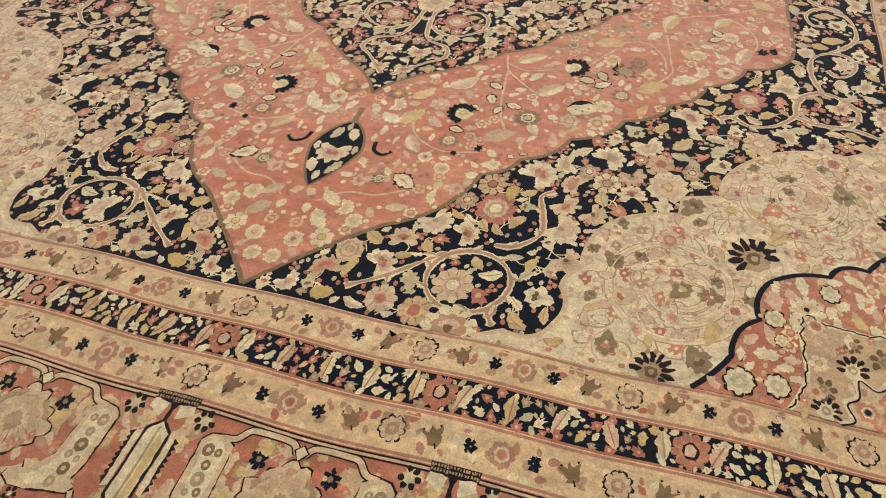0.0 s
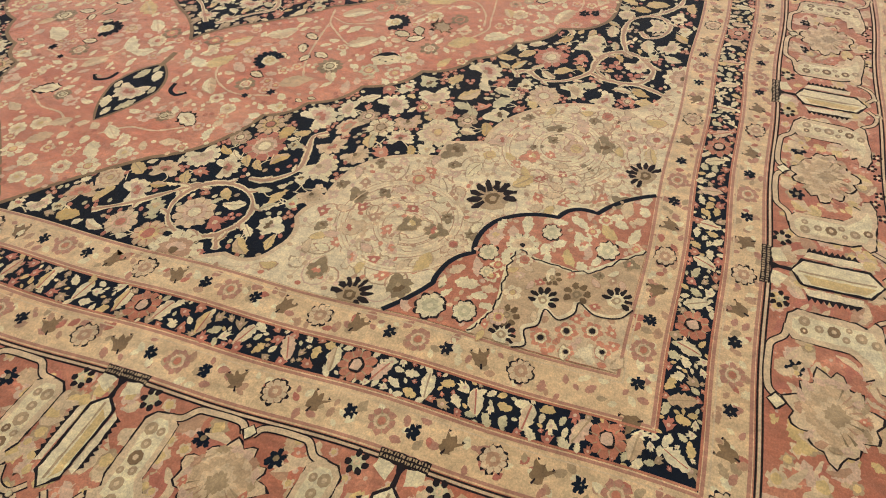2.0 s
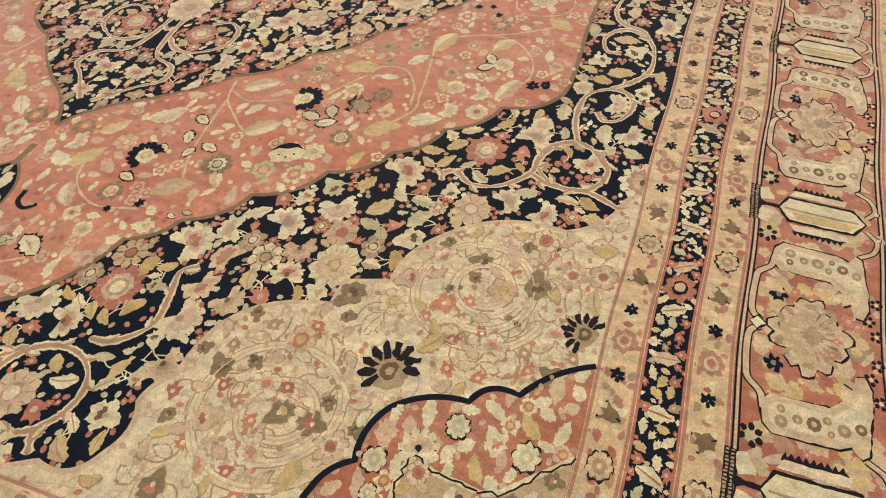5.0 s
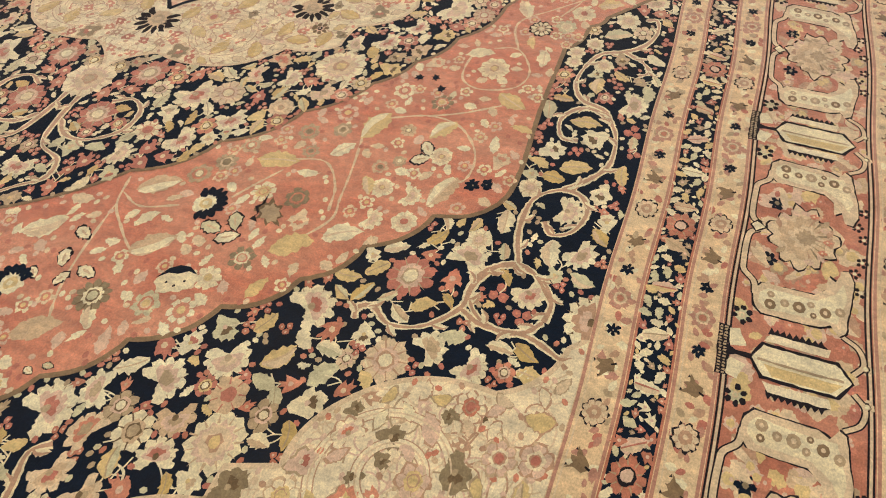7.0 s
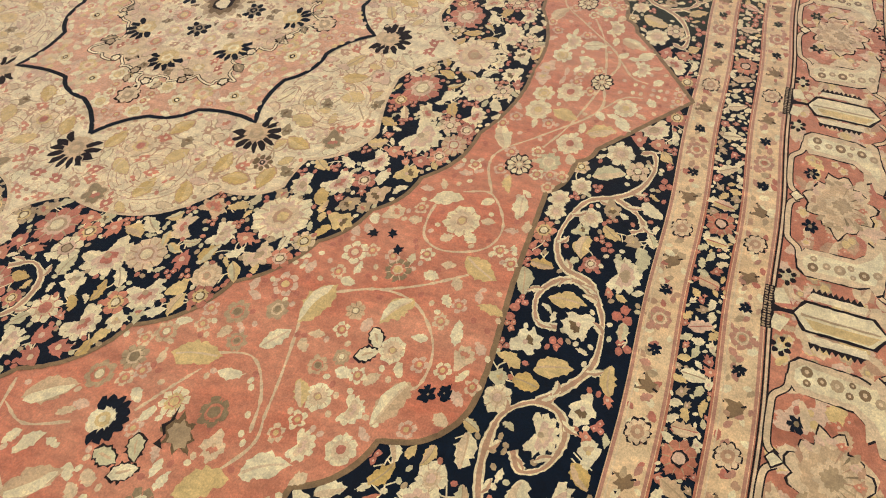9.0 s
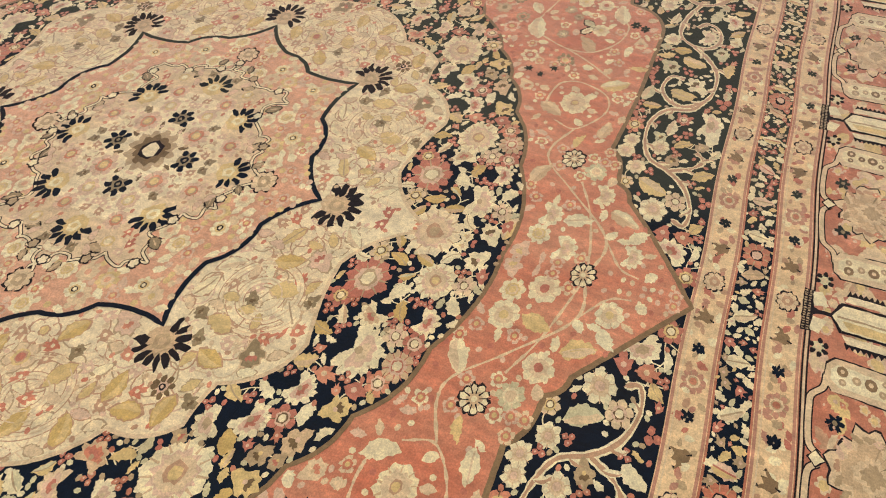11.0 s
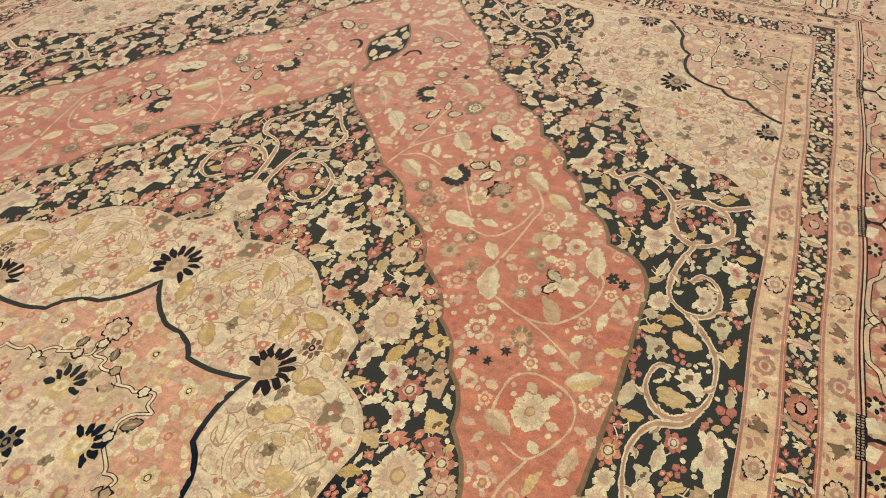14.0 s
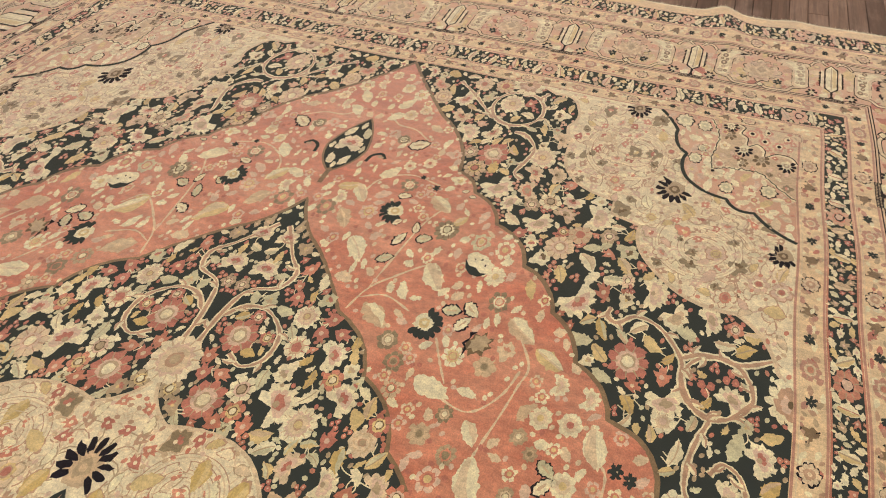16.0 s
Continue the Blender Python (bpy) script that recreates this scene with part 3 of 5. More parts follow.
def tiny_on_navy():
    return [(ring(6, 1.0) * (1.0, 0.75), pick("rose", "brick", "sage", "cream", "tan"), 0)]


def fill(sheet, zone, edge, sizes, kinds, taken, layer, stem=None, tries=9000, tight=1.0, bloom_parent=None):
    got = scatter(zone, edge, sizes, taken, tries, tight)
    if stem:
        stems(sheet, got, taken, stem, layer)
    for u, v, size, rank in got:
        motif = kinds[rank]()
        ang = rng.uniform(0, 2 * np.pi)
        if rank == 0 and bloom_parent:
            for q in QUADS:
                s = Sheet()
                stamp(s, motif, u, v, size, ang, layer + 1, [q])
                s.finish("flower", bloom_parent)
        else:
            stamp(sheet, motif, u, v, size, ang, layer + 1)


NAVY_SIZES = [(0.045, 18), (0.035, 150), (0.027, 240), (0.018, 420), (0.009, 260)]
NAVY_KINDS = [blooms_on_navy, leaves_on_navy, leaves_on_navy, bits_on_navy, tiny_on_navy]

# ---- outer navy ground: scrolls and blooms ----
S_SCROLL = [[(0.69, 2.96), (0.655, 2.90)],
            [(0.62, 2.66), (0.68, 2.65), (0.74, 2.58), (0.73, 2.49), (0.71, 2.41), (0.745, 2.375)],
            [(0.50, 2.72), (0.45, 2.77), (0.36, 2.86), (0.27, 2.93)]]
E_SCROLL = [[(1.215, 1.85), (1.21, 1.815), (1.245, 1.80), (1.30, 1.84), (1.38, 1.82), (1.45, 1.74), (1.46, 1.66), (1.50, 1.58), (1.55, 1.55), (1.60, 1.57), (1.66, 1.64)],
            [(1.45, 1.74), (1.52, 1.77), (1.62, 1.76), (1.70, 1.79), (1.735, 1.82)],
            [(1.55, 1.55), (1.52, 1.46), (1.51, 1.38), (1.52, 1.30), (1.58, 1.245), (1.64, 1.25), (1.67, 1.31), (1.65, 1.39), (1.60, 1.42), (1.57, 1.38)],
            [(1.58, 1.245), (1.64, 1.18), (1.685, 1.10), (1.69, 1.0), (1.67, 0.92), (1.61, 0.86), (1.55, 0.87), (1.51, 0.94), (1.53, 1.02), (1.58, 1.02)],
            [(1.67, 0.92), (1.63, 0.85), (1.55, 0.82), (1.51, 0.74), (1.515, 0.64), (1.55, 0.55), (1.62, 0.51), (1.68, 0.45), (1.71, 0.36), (1.70, 0.29), (1.665, 0.30)],
            [(1.62, 0.51), (1.69, 0.55), (1.72, 0.60), (1.69, 0.63)]]
scrolls = Sheet()
for cu, cv, r in ((0.585, 2.815, 0.115), (1.56, 1.665, 0.103)):
    t = np.linspace(0.4, 2 * math.pi + 0.4, 13)
    S_SCROLL.append([(cu + r * math.cos(a), cv + r * 1.02 * math.sin(a)) for a in t])
for keys in S_SCROLL + E_SCROLL:
    vine(scrolls, keys, 1, 0.025)
scrolls.finish("scroll_vine", field, "coral split-leaf scrolls with pale rims")

RED = [(1.30, 1.68, 0.062, 0.2), (0.59, 2.50, 0.066, 0.5)]
CREAM_A = [(1.07, 2.25, 0.068, 0.0), (0.98, 2.05, 0.055, 1.0), (0.79, 2.54, 0.06, 0.4), (0.55, 2.84, 0.058, 0.0), (0.43, 2.60, 0.055, 0.8), (1.615, 1.32, 0.048, 0.0), (1.33, 1.94, 0.056, 0.2)]
CREAM_P = [(1.10, 1.85, 0.062, -0.8), (0.87, 2.16, 0.056, -1.0), (0.67, 2.31, 0.066, -0.9), (1.42, 1.58, 0.055, -1.2), (1.52, 1.89, 0.045, 0.5), (0.33, 2.82, 0.05, -0.7),
           (1.70, 0.79, 0.056, 0.0), (1.60, 1.63, 0.046, 0.9), (1.68, 0.17, 0.05, 1.2), (0.11, 2.955, 0.036, 0.6), (1.69, 1.46, 0.048, 0.6)]
LILY = [(1.63, 0.99, 0.05, 2.4), (1.515, 1.09, 0.045, -0.6), (1.69, 1.22, 0.042, 1.7), (1.59, 2.0, 0.03, 0.4), (0.93, 1.98, 0.04, 0.6), (1.21, 2.10, 0.045, -0.5)]
E_WHITE = [(1.468, 0.567, 0.032, 0.0), (1.517, 0.499, 0.032, 0.0), (1.473, 0.625, 0.03, 0.0), (1.572, 0.615, 0.034, 0.0), (1.603, 0.325, 0.044, 0.0), (1.495, 1.266, 0.036, 0.0), (1.426, 1.507, 0.036, 0.0)]
E_LEAF = [(1.585, 0.424, 0.052, -0.4), (1.73, 0.523, 0.04, 0.5), (1.585, 0.731, 0.04, 1.5), (1.735, 0.72, 0.044, 1.3), (1.463, 0.904, 0.044, 1.3), (1.588, 0.931, 0.05, -0.1), (1.719, 1.543, 0.036, 0.3), (1.625, 1.484, 0.045, 1.3),
          (1.47, 1.42, 0.042, 1.4), (1.60, 1.14, 0.05, -0.3), (1.735, 1.127, 0.04, 1.4), (1.232, 1.60, 0.036, -0.4), (1.146, 1.72, 0.04, 0.0), (1.089, 2.0, 0.045, -0.8), (1.214, 2.02, 0.042, -0.9), (0.78, 2.145, 0.04, -0.6), (1.66, 1.87, 0.036, 0.2)]
E_BERRY = [(1.454, 0.79, 0.026, 0.0), (1.455, 1.01, 0.028, 1.0), (1.732, 0.921, 0.03, 0.5), (1.75, 0.407, 0.024, 0.0), (1.59, 1.065, 0.02, 1.2), (1.645, 0.71, 0.02, 0.3), (1.745, 1.02, 0.024, 2.0), (1.53, 1.66, 0.028, 0.4), (1.60, 1.71, 0.026, 1.4)]
place("white_flower", field, lambda: m_flower("cream", "straw", "blush", 7, 0.2, "wheat"), E_WHITE, 1)
place("pale_leaf", field, lambda: m_leaf(pick("cream", "gold", "gold", "sage"), pick(None, "straw"), rng.uniform(0.44, 0.56), rng.uniform(-0.25, 0.25), pick("wheat", None)), E_LEAF, 1)
place("berry_spray", field, lambda: m_berry("rose", "coral"), E_BERRY, 1)
place("red_flower", field, lambda: m_flower("rose", "blush", "cream", 9, 0.22), RED, 1, "brick red eight-petalled flower")
place("aster_flower", field, lambda: pick(m_aster("cream", "blush", "gold", 11), m_palmette("cream", "blush", "straw", "tan", 9), m_flower("straw", "blush", "cream", 10, 0.15, "vine")), CREAM_A, 1)
place("palmette", field, lambda: m_palmette("cream", "blush", pick("rose", "tan"), "tan", 8), CREAM_P, 1)
place("lily", field, lambda: m_lily(pick("cream", "sage"), "brown", "blush"), LILY, 1)
place("half_palmette", field, lambda: m_palmette("cream", "vine", "blush", "brown", 9), [(1.77, 1.67, 0.075, math.pi), (0.585, 3.0, 0.075, -math.pi / 2)], 3, "pale half palmette against the border")
taken = [t[:3] for t in RED + CREAM_A + CREAM_P + LILY + E_WHITE + E_LEAF + E_BERRY] + [(1.74, 1.67, 0.075), (0.585, 2.97, 0.06)]
for keys in S_SCROLL + E_SCROLL:
    taken += [(*p, 0.012) for p in spline(keys, 6)]
zone = np.concatenate([CORAL_OUT, [(1.77, 0.0)], NAVY_OUT[::-1], [(0, 3.01)]])
edge = np.concatenate([CORAL_OUT, [(1.77, 0.0), (1.77, 1.72)], NAVY_OUT[::-1], [(0, 3.005), (0, 3.0)]])
flora = Sheet()
fill(flora, zone, edge, NAVY_SIZES, NAVY_KINDS, taken, 1, "cream", bloom_parent=field)
tagged(flora.finish("floral_ground", field, "dense small leaves, buds and stems on navy"), kind="stuff")

# ---- navy medallion ----
M_SCROLL = [[(0.04, 1.44), (0.09, 1.50), (0.17, 1.51), (0.25, 1.44), (0.255, 1.34), (0.20, 1.29), (0.14, 1.32)],
            [(0.025, 1.30), (0.03, 1.44), (0.06, 1.56), (0.15, 1.61), (0.17, 1.69), (0.11, 1.75), (0.02, 1.86)]]
scrolls = Sheet()
for keys in M_SCROLL:
    vine(scrolls, keys, 6, 0.023)
scrolls.finish("scroll_vine", medallion, "coral scrolls with pale rims")
RED = [(0.135, 1.39, 0.06, 0.2), (0.168, 1.15, 0.062, 0.1), (0.91, 0.225, 0.066, 0.3)]
CREAM_A = [(0.75, 0.905, 0.085, 0.7), (0.47, 1.16, 0.055, 0.2), (1.09, 0.165, 0.06, 0.0), (0.99, 0.445, 0.072, 0.3), (0.30, 1.53, 0.045, 0.0), (0.62, 1.02, 0.045, 0.0)]
CREAM_P = [(0.37, 1.20, 0.068, 0.7), (0.06, 1.66, 0.05, 1.57), (0.44, 1.41, 0.05, 0.4), (0.54, 1.27, 0.052, 0.9), (0.83, 0.72, 0.05, 0.5), (0.90, 0.60, 0.046, 0.4), (1.12, 0.30, 0.042, 0.2),
           (0.05, 1.80, 0.04, 1.5)]
place("red_flower", medallion, lambda: m_flower("rose", "blush", "cream", 9, 0.2), RED, 6, "brick red rounded flower")
place("aster_flower", medallion, lambda: pick(m_aster("cream", "blush", "gold", 11), m_palmette("cream", "blush", "straw", "tan", 9), m_flower("straw", "blush", "cream", 10, 0.15, "vine")), CREAM_A, 6)
place("palmette", medallion, lambda: m_palmette("cream", "blush", "rose", "tan", 8), CREAM_P, 6)
place("tip_flower", medallion, lambda: m_aster("ivory", "blush", "tan", 12), [(0, 1.24, 0.085, 0.0), (1.01, 0, 0.085, 0.0)], 10, "large pale flower at the medallion's tip")
taken = [t[:3] for t in RED + CREAM_A + CREAM_P] + [(0, 1.24, 0.08), (1.01, 0, 0.08)]
for keys in M_SCROLL:
    taken += [(*p, 0.012) for p in spline(keys, 6)]
zone = np.concatenate([CORAL_IN, IVORY[::-1]])
edge = np.concatenate([CORAL_IN, [(1.23, 0), (1.01, 0)], IVORY[::-1], [(0, 1.16), (0, 2.0)]])
flora = Sheet()
fill(flora, zone, edge, [(0.042, 14), (0.034, 120), (0.026, 180), (0.018, 320), (0.009, 200)], NAVY_KINDS, taken, 6, "cream", bloom_parent=medallion)
tagged(flora.finish("floral_ground", medallion, "dense small leaves, buds and stems on navy"), kind="stuff")

# ---- coral band ----
FAN = [(0.345, 2.04, 0.056, 3.6), (0.668, 1.62, 0.058, -0.4)]
place("dark_fan_flower", coral_band, lambda: m_fan("navy", "cream", "gold", 10, 1.9, 1.9), FAN, 5, "cream flower with a half ring of navy petals")
place("olive_rosette", coral_band, lambda: m_flower("olive", "cream", "sage", 10, 0.22, "brown"), [(0.57, 2.0, 0.045, 0.0), (0.20, 2.47, 0.028, 0.0)], 5, "olive rosette with cream heart")
OUTLEAF = [(0.42, 1.83, 0.032, 0.4), (0.425, 1.92, 0.032, 1.1), (0.51, 1.94, 0.032, 0.2), (0.46, 1.98, 0.026, 2.0), (0.73, 1.70, 0.036, 0.2), (0.78, 1.66, 0.036, 1.0), (0.79, 1.72, 0.036, -0.5),
           (0.35, 2.14, 0.03, 0.2), (0.38, 1.99, 0.022, 0.6), (1.165, 1.20, 0.034, 0.9), (1.16, 1.25, 0.034, -0.5), (0.60, 2.21, 0.016, 0.0), (0.565, 2.235, 0.016, 0.3), (0.28, 2.46, 0.05, 0.5)]
place("outlined_leaf", coral_band, lambda: m_outleaf("ink", pick("cream", "sage", "cream")), OUTLEAF, 5, "pale leaf with a thin dark outline")
place("dark_leaf_pair", coral_band, lambda: m_shrub("navy"), [(1.335, 1.31, 0.023, 0.2), (1.378, 1.295, 0.021, 2.8)], 5)
place("dark_star", coral_band, lambda: [(spiky(6, 0.45), "navy", 0)], [(1.07, 0.86, 0.017, 0.0), (1.11, 0.91, 0.018, 0.0), (1.02, 0.88, 0.018, 0.4), (0.38, 2.27, 0.014, 0.0), (0.45, 2.22, 0.018, 0.0)], 6)
place("daisy", coral_band, lambda: m_outlined("ink", "cream", "wheat", 10) + spokes(10, 0.3, 0.95, 0.045, "ink", 3, math.pi / 10), [(1.32, 0.465, 0.042, 0.0), (1.47, 0, 0.040, 0.0)], 5, "cream daisy with a thin dark outline")


def m_cap():
    cap = np.array([[-0.9, 0.15], [-0.5, 0.6], [0, 0.72], [0.5, 0.6], [0.95, 0.1], [0.45, 0.35], [0, 0.25], [-0.45, 0.38]])
    return [(scallop(7, 0.15, 3) * (1.0, 0.62) - (0, 0.1), "cream", 0), (cap, "navy", 1)] + [(ring(5, 0.07) + p, "ink", 1) for p in ((-0.4, -0.15), (0, -0.35), (0.4, -0.15))]


place("capped_flower", coral_band, m_cap, [(0.74, 1.89, 0.055, 2.84)], 5, "cream flower with a navy cap")


def m_bird_leaf():
    return [(spiky(8, 0.4) * (1, 0.7), "brown", 0), (spiky(8, 0.3, 0.7) * (1, 0.7) + (0.1, 0), "tan", 1), (np.array([[-1.1, -0.5], [-0.75, 0.1], [-0.8, 0.4], [-0.35, 0.5], [-0.2, 0.85], [0.15, 0.7], [-0.2, 0.6], [-0.35, 0.35], [-0.65, 0.25], [-0.65, 0]]), "ink", 2)]


place("ragged_flower", coral_band, m_bird_leaf, [(0.85, 1.60, 0.056, 0.6)], 5)
# pendant in the band's points
pend = Sheet()
half = lobes([(0, 2.18), (0.088, 2.35), (0, 2.56)], [0.1, 0.06], 8)
pen = np.concatenate([half, (half * (-1, 1))[::-1][1:-1]])
PENDANTS = []
for b in (1, -1):
    s = Sheet()
    s.poly(pen * (1, b), "navy", 5)
    s.ribbon(np.concatenate([pen, pen[:1]]) * (1, b), 0.009, "umber", 6)
    s.ribbon(np.array([(0, 2.10), (0, 2.2)]) * (1, b), 0.02, "umber", 6)
    ob = s.finish("pendant", coral_band, "small navy diamond pendant filled with pale flowers")
    for spots, fn in (([(0, 2.365, 0.058, 1.57)], lambda: m_palmette("ivory", "blush", "rose", "tan", 7)),
                      ([(0.03, 2.265, 0.034, 1.2), (-0.03, 2.265, 0.034, 1.9), (0.037, 2.455, 0.034, 2.0), (-0.037, 2.455, 0.034, 1.1), (0, 2.505, 0.024, 1.57), (0.066, 2.35, 0.022, 1.5), (-0.066, 2.35, 0.022, 1.5), (0, 2.225, 0.02, 1.57)],
                       lambda: m_leaf(pick("cream", "sage"), None, 0.5))):
        for u, v, size, ang in spots:
            stamp(pend, fn(), u, v, size, ang, 7, [(1, b)])
    for a in (1, -1):
        pend.ribbon(spline([(0.115 * a, 2.285), (0.125 * a, 2.33), (0.16 * a, 2.35), (0.185 * a, 2.325)], 6) * (1, b), 0.014, "navy", 5)
        stamp(pend, m_leaf("tan"), 0.165 * a, 2.33, 0.014, 0, 6, [(1, b)])
tagged(pend.finish("pendant_flora", coral_band), kind="stuff")

LEAVES = [(0.982, 1.158, 0.068, 1.9), (0.769, 1.40, 0.062, -0.2), (0.50, 1.60, 0.062, -0.6), (0.30, 1.84, 0.062, -0.7), (0.968, 1.69, 0.062, -0.6), (1.075, 1.604, 0.055, -0.5), (0.50, 2.13, 0.062, -0.6),
          (1.239, 0.36, 0.05, 1.1), (1.269, 1.363, 0.062, 1.9), (0.10, 2.70, 0.045, 0.9), (0.616, 1.798, 0.062, -0.7), (0.60, 2.06, 0.034, 1.0), (1.40, 0.20, 0.046, 0.3), (1.165, 0.68, 0.05, -0.4), (0.18, 2.10, 0.055, -0.9),
          (0.12, 2.13, 0.045, 0.4), (0.10, 2.60, 0.042, 0.6), (0.24, 2.26, 0.05, 0.9), (1.345, 0.90, 0.058, 0.5), (0.927, 1.291, 0.042, -0.9), (1.185, 1.105, 0.052, 2.2), (0.18, 1.95, 0.05, -0.8), (1.375, 0.64, 0.044, 1.4),
          (1.057, 1.407, 0.036, 1.0), (1.53, 0.25, 0.05, -0.4), (1.22, 0.10, 0.045, 1.3)]
place("pale_leaf", coral_band, lambda: m_leaf(pick("cream", "cream", "wheat", "gold"), pick("cream", "straw", None), 0.5, rng.uniform(-0.2, 0.2), pick(None, "straw")), LEAVES, 5)
BLOOM = [(1.235, 0.745, 0.055, 0.0), (1.10, 1.40, 0.034, 0.0), (1.185, 1.405, 0.036, 0.0), (1.212, 1.505, 0.036, 0.0), (1.12, 1.525, 0.036, 0.0), (1.385, 0.08, 0.046, 0.0), (1.31, 0.20, 0.044, 0.0), (1.577, 0.11, 0.04, 0.0), (1.445, 0.33, 0.042, 0.0),
         (1.215, 1.22, 0.036, 0.0), (0.06, 2.80, 0.03, 0.0), (0.03, 2.88, 0.026, 0.0), (0.15, 2.63, 0.032, 0.0), (0.20, 2.68, 0.028, 0.0), (0.37, 2.36, 0.028, 0.0), (0.30, 2.32, 0.026, 0.0), (0.11, 2.05, 0.035, 0.0)]
FADED = [(0.798, 1.25, 0.034, 0.0), (0.892, 1.21, 0.03, 0.0), (0.84, 1.332, 0.026, 0.0), (1.06, 1.323, 0.026, 0.0), (1.105, 1.28, 0.022, 0.0), (1.083, 1.141, 0.026, 0.0), (0.895, 1.525, 0.036, 0.0), (0.628, 1.45, 0.034, 0.0), (0.58, 1.52, 0.036, 0.0), (0.66, 1.36, 0.03, 0.0)]
place("faded_flower", coral_band, lambda: m_flower(pick("olive", "wheat", "tan"), pick("straw", "wheat", "coral"), pick("cream", "olive"), int(rng.integers(6, 9)), 0.26, pick("tan", "olive")), FADED, 5)
place("pale_flower", coral_band, lambda: pick(m_flower("cream", "straw", pick("gold", "rose"), 8, 0.16, "straw"), m_aster("cream", "straw", "gold", 9), m_palmette("cream", "straw", "blush", "wheat", 8)), BLOOM, 5)
taken = [t[:3] for t in FAN + OUTLEAF + LEAVES + BLOOM + FADED] + [(0, 2.37, 0.11), (0, 2.25, 0.07), (0, 2.5, 0.05), (0.57, 2.0, 0.045), (1.34, 1.3, 0.05), (1.07, 0.88, 0.05), (1.32, 0.465, 0.042), (1.47, 0, 0.04), (0.74, 1.89, 0.045), (0.84, 1.6, 0.045), (0.16, 2.34, 0.05)]
C_VINE = [[(0.40, 1.60), (0.43, 1.70), (0.483, 1.76), (0.594, 1.846), (0.66, 1.79)], [(0.43, 1.70), (0.47, 1.98), (0.52, 2.12)], [(0.42, 1.66), (0.50, 1.69), (0.60, 1.65)],
          [(0.96, 1.22), (0.986, 1.358), (1.007, 1.481), (1.02, 1.567), (0.956, 1.689)], [(1.0, 1.11), (1.123, 1.052), (1.226, 1.07), (1.303, 1.173), (1.311, 1.291), (1.254, 1.33)],
          [(0.80, 1.38), (0.90, 1.36), (0.97, 1.44), (1.0, 1.54)], [(1.123, 1.052), (1.22, 1.0), (1.32, 0.93)], [(0.80, 1.43), (0.76, 1.50), (0.72, 1.58)],
          [(1.139, 0.70), (1.139, 0.77), (1.16, 0.84), (1.229, 0.868), (1.331, 0.825), (1.35, 0.727), (1.278, 0.612), (1.196, 0.63)],
          [(1.278, 0.612), (1.235, 0.50), (1.25, 0.42), (1.36, 0.31), (1.497, 0.15), (1.48, 0.0)], [(1.48, 0.0), (1.455, 0.13), (1.42, 0.26), (1.37, 0.37)], [(1.497, 0.15), (1.56, 0.06), (1.62, 0.04)],
          [(0.18, 2.06), (0.22, 2.2), (0.33, 2.27), (0.46, 2.24)], [(0.06, 2.62), (0.13, 2.56), (0.22, 2.55), (0.3, 2.5)]]
for keys in C_VINE:
    taken += [(*p, 0.006) for p in spline(keys, 5)]
zone = np.concatenate([CORAL_OUT, CORAL_IN[::-1]])
edge = np.concatenate([CORAL_OUT, [(1.778, 0), (1.23, 0)], CORAL_IN[::-1], [(0, 2.0), (0, 3.0)]])
flora = Sheet()
for keys in C_VINE:
    vine(flora, keys, 4, 0.0075, None, "straw", taper=False)


def c_mid():
    r = rng.random()
    if r < 0.4:
        return m_flower(pick("blush", "cream", "cream", "olive", "sage", "straw"), pick("coral", "cream", "gold"), pick("gold", "straw"), int(rng.integers(6, 9)), 0.24, pick("straw", "coral", "rose"))
    if r < 0.8:
        return m_leaf(pick("cream", "cream", "blush", "straw", "gold"), None, rng.uniform(0.35, 0.55), rng.uniform(-0.2, 0.2))
    return m_lily(pick("straw", "blush", "cream"), pick("gold", "coral"), "wheat")


def c_small():
    return m_leaf(pick("straw", "cream", "blush", "cream"), None, rng.uniform(0.4, 0.7)) if rng.random() < 0.74 else m_flower(pick("blush", "straw", "cream"), "coral", "gold", 5, 0.3, "coral")


fill(flora, zone, edge, [(0.036, 34), (0.022, 170), (0.0095, 260)], [c_mid, c_small, lambda: [(ring(6, 1.0) * (1, 0.8), pick("straw", "blush", "cream", "rose"), 0)]], taken, 4, tight=0.96)
tagged(flora.finish("floral_ground", coral_band, "pale scattered leaves, dots and vines on coral"), kind="stuff")

# ---- ivory medallion and star ----
place("dark_fan_flower", ivory_med, lambda: m_fan("ink", "wheat", "tan", 11, 2.2), [(0, 0.86, 0.082, math.pi / 2), (0.50, 0.61, 0.078, 0.75), (0.69, 0, 0.082, 0.0)], 10, "tan flower with a ring of dark petals")
place("dark_rosette", ivory_med, lambda: m_fan("brown", "blush", "ink", 8, 2.9), [(0.58, 0.72, 0.032, 0.0)], 10)


def pale_ring(sheet, cu, cv, r, layer, quads, colour="ivory", line="vine"):
    """A pale spiral of scrolling stem, softly outlined."""
    t = np.linspace(0.3, 2 * np.pi * 1.25, 46)
    rr = r * (1 - 0.045 * t)
    p = np.stack([cu + np.cos(t) * rr, cv + np.sin(t) * rr * 1.05], 1)
    for q in quads:
        sheet.ribbon(p * q, 0.026, line, layer)
        sheet.ribbon(p * q, 0.020, colour, layer + 1)
        sheet.ribbon(p * q, 0.004, "straw", layer + 2)


def edged(motif, line="tan", grow=1.13):
    """The motif with a thin darker outline under it."""
    pts, colour, rise = motif[0]
    return [(np.asarray(pts) * grow, line, 0)] + [(p, c, r + 1) for p, c, r in motif]


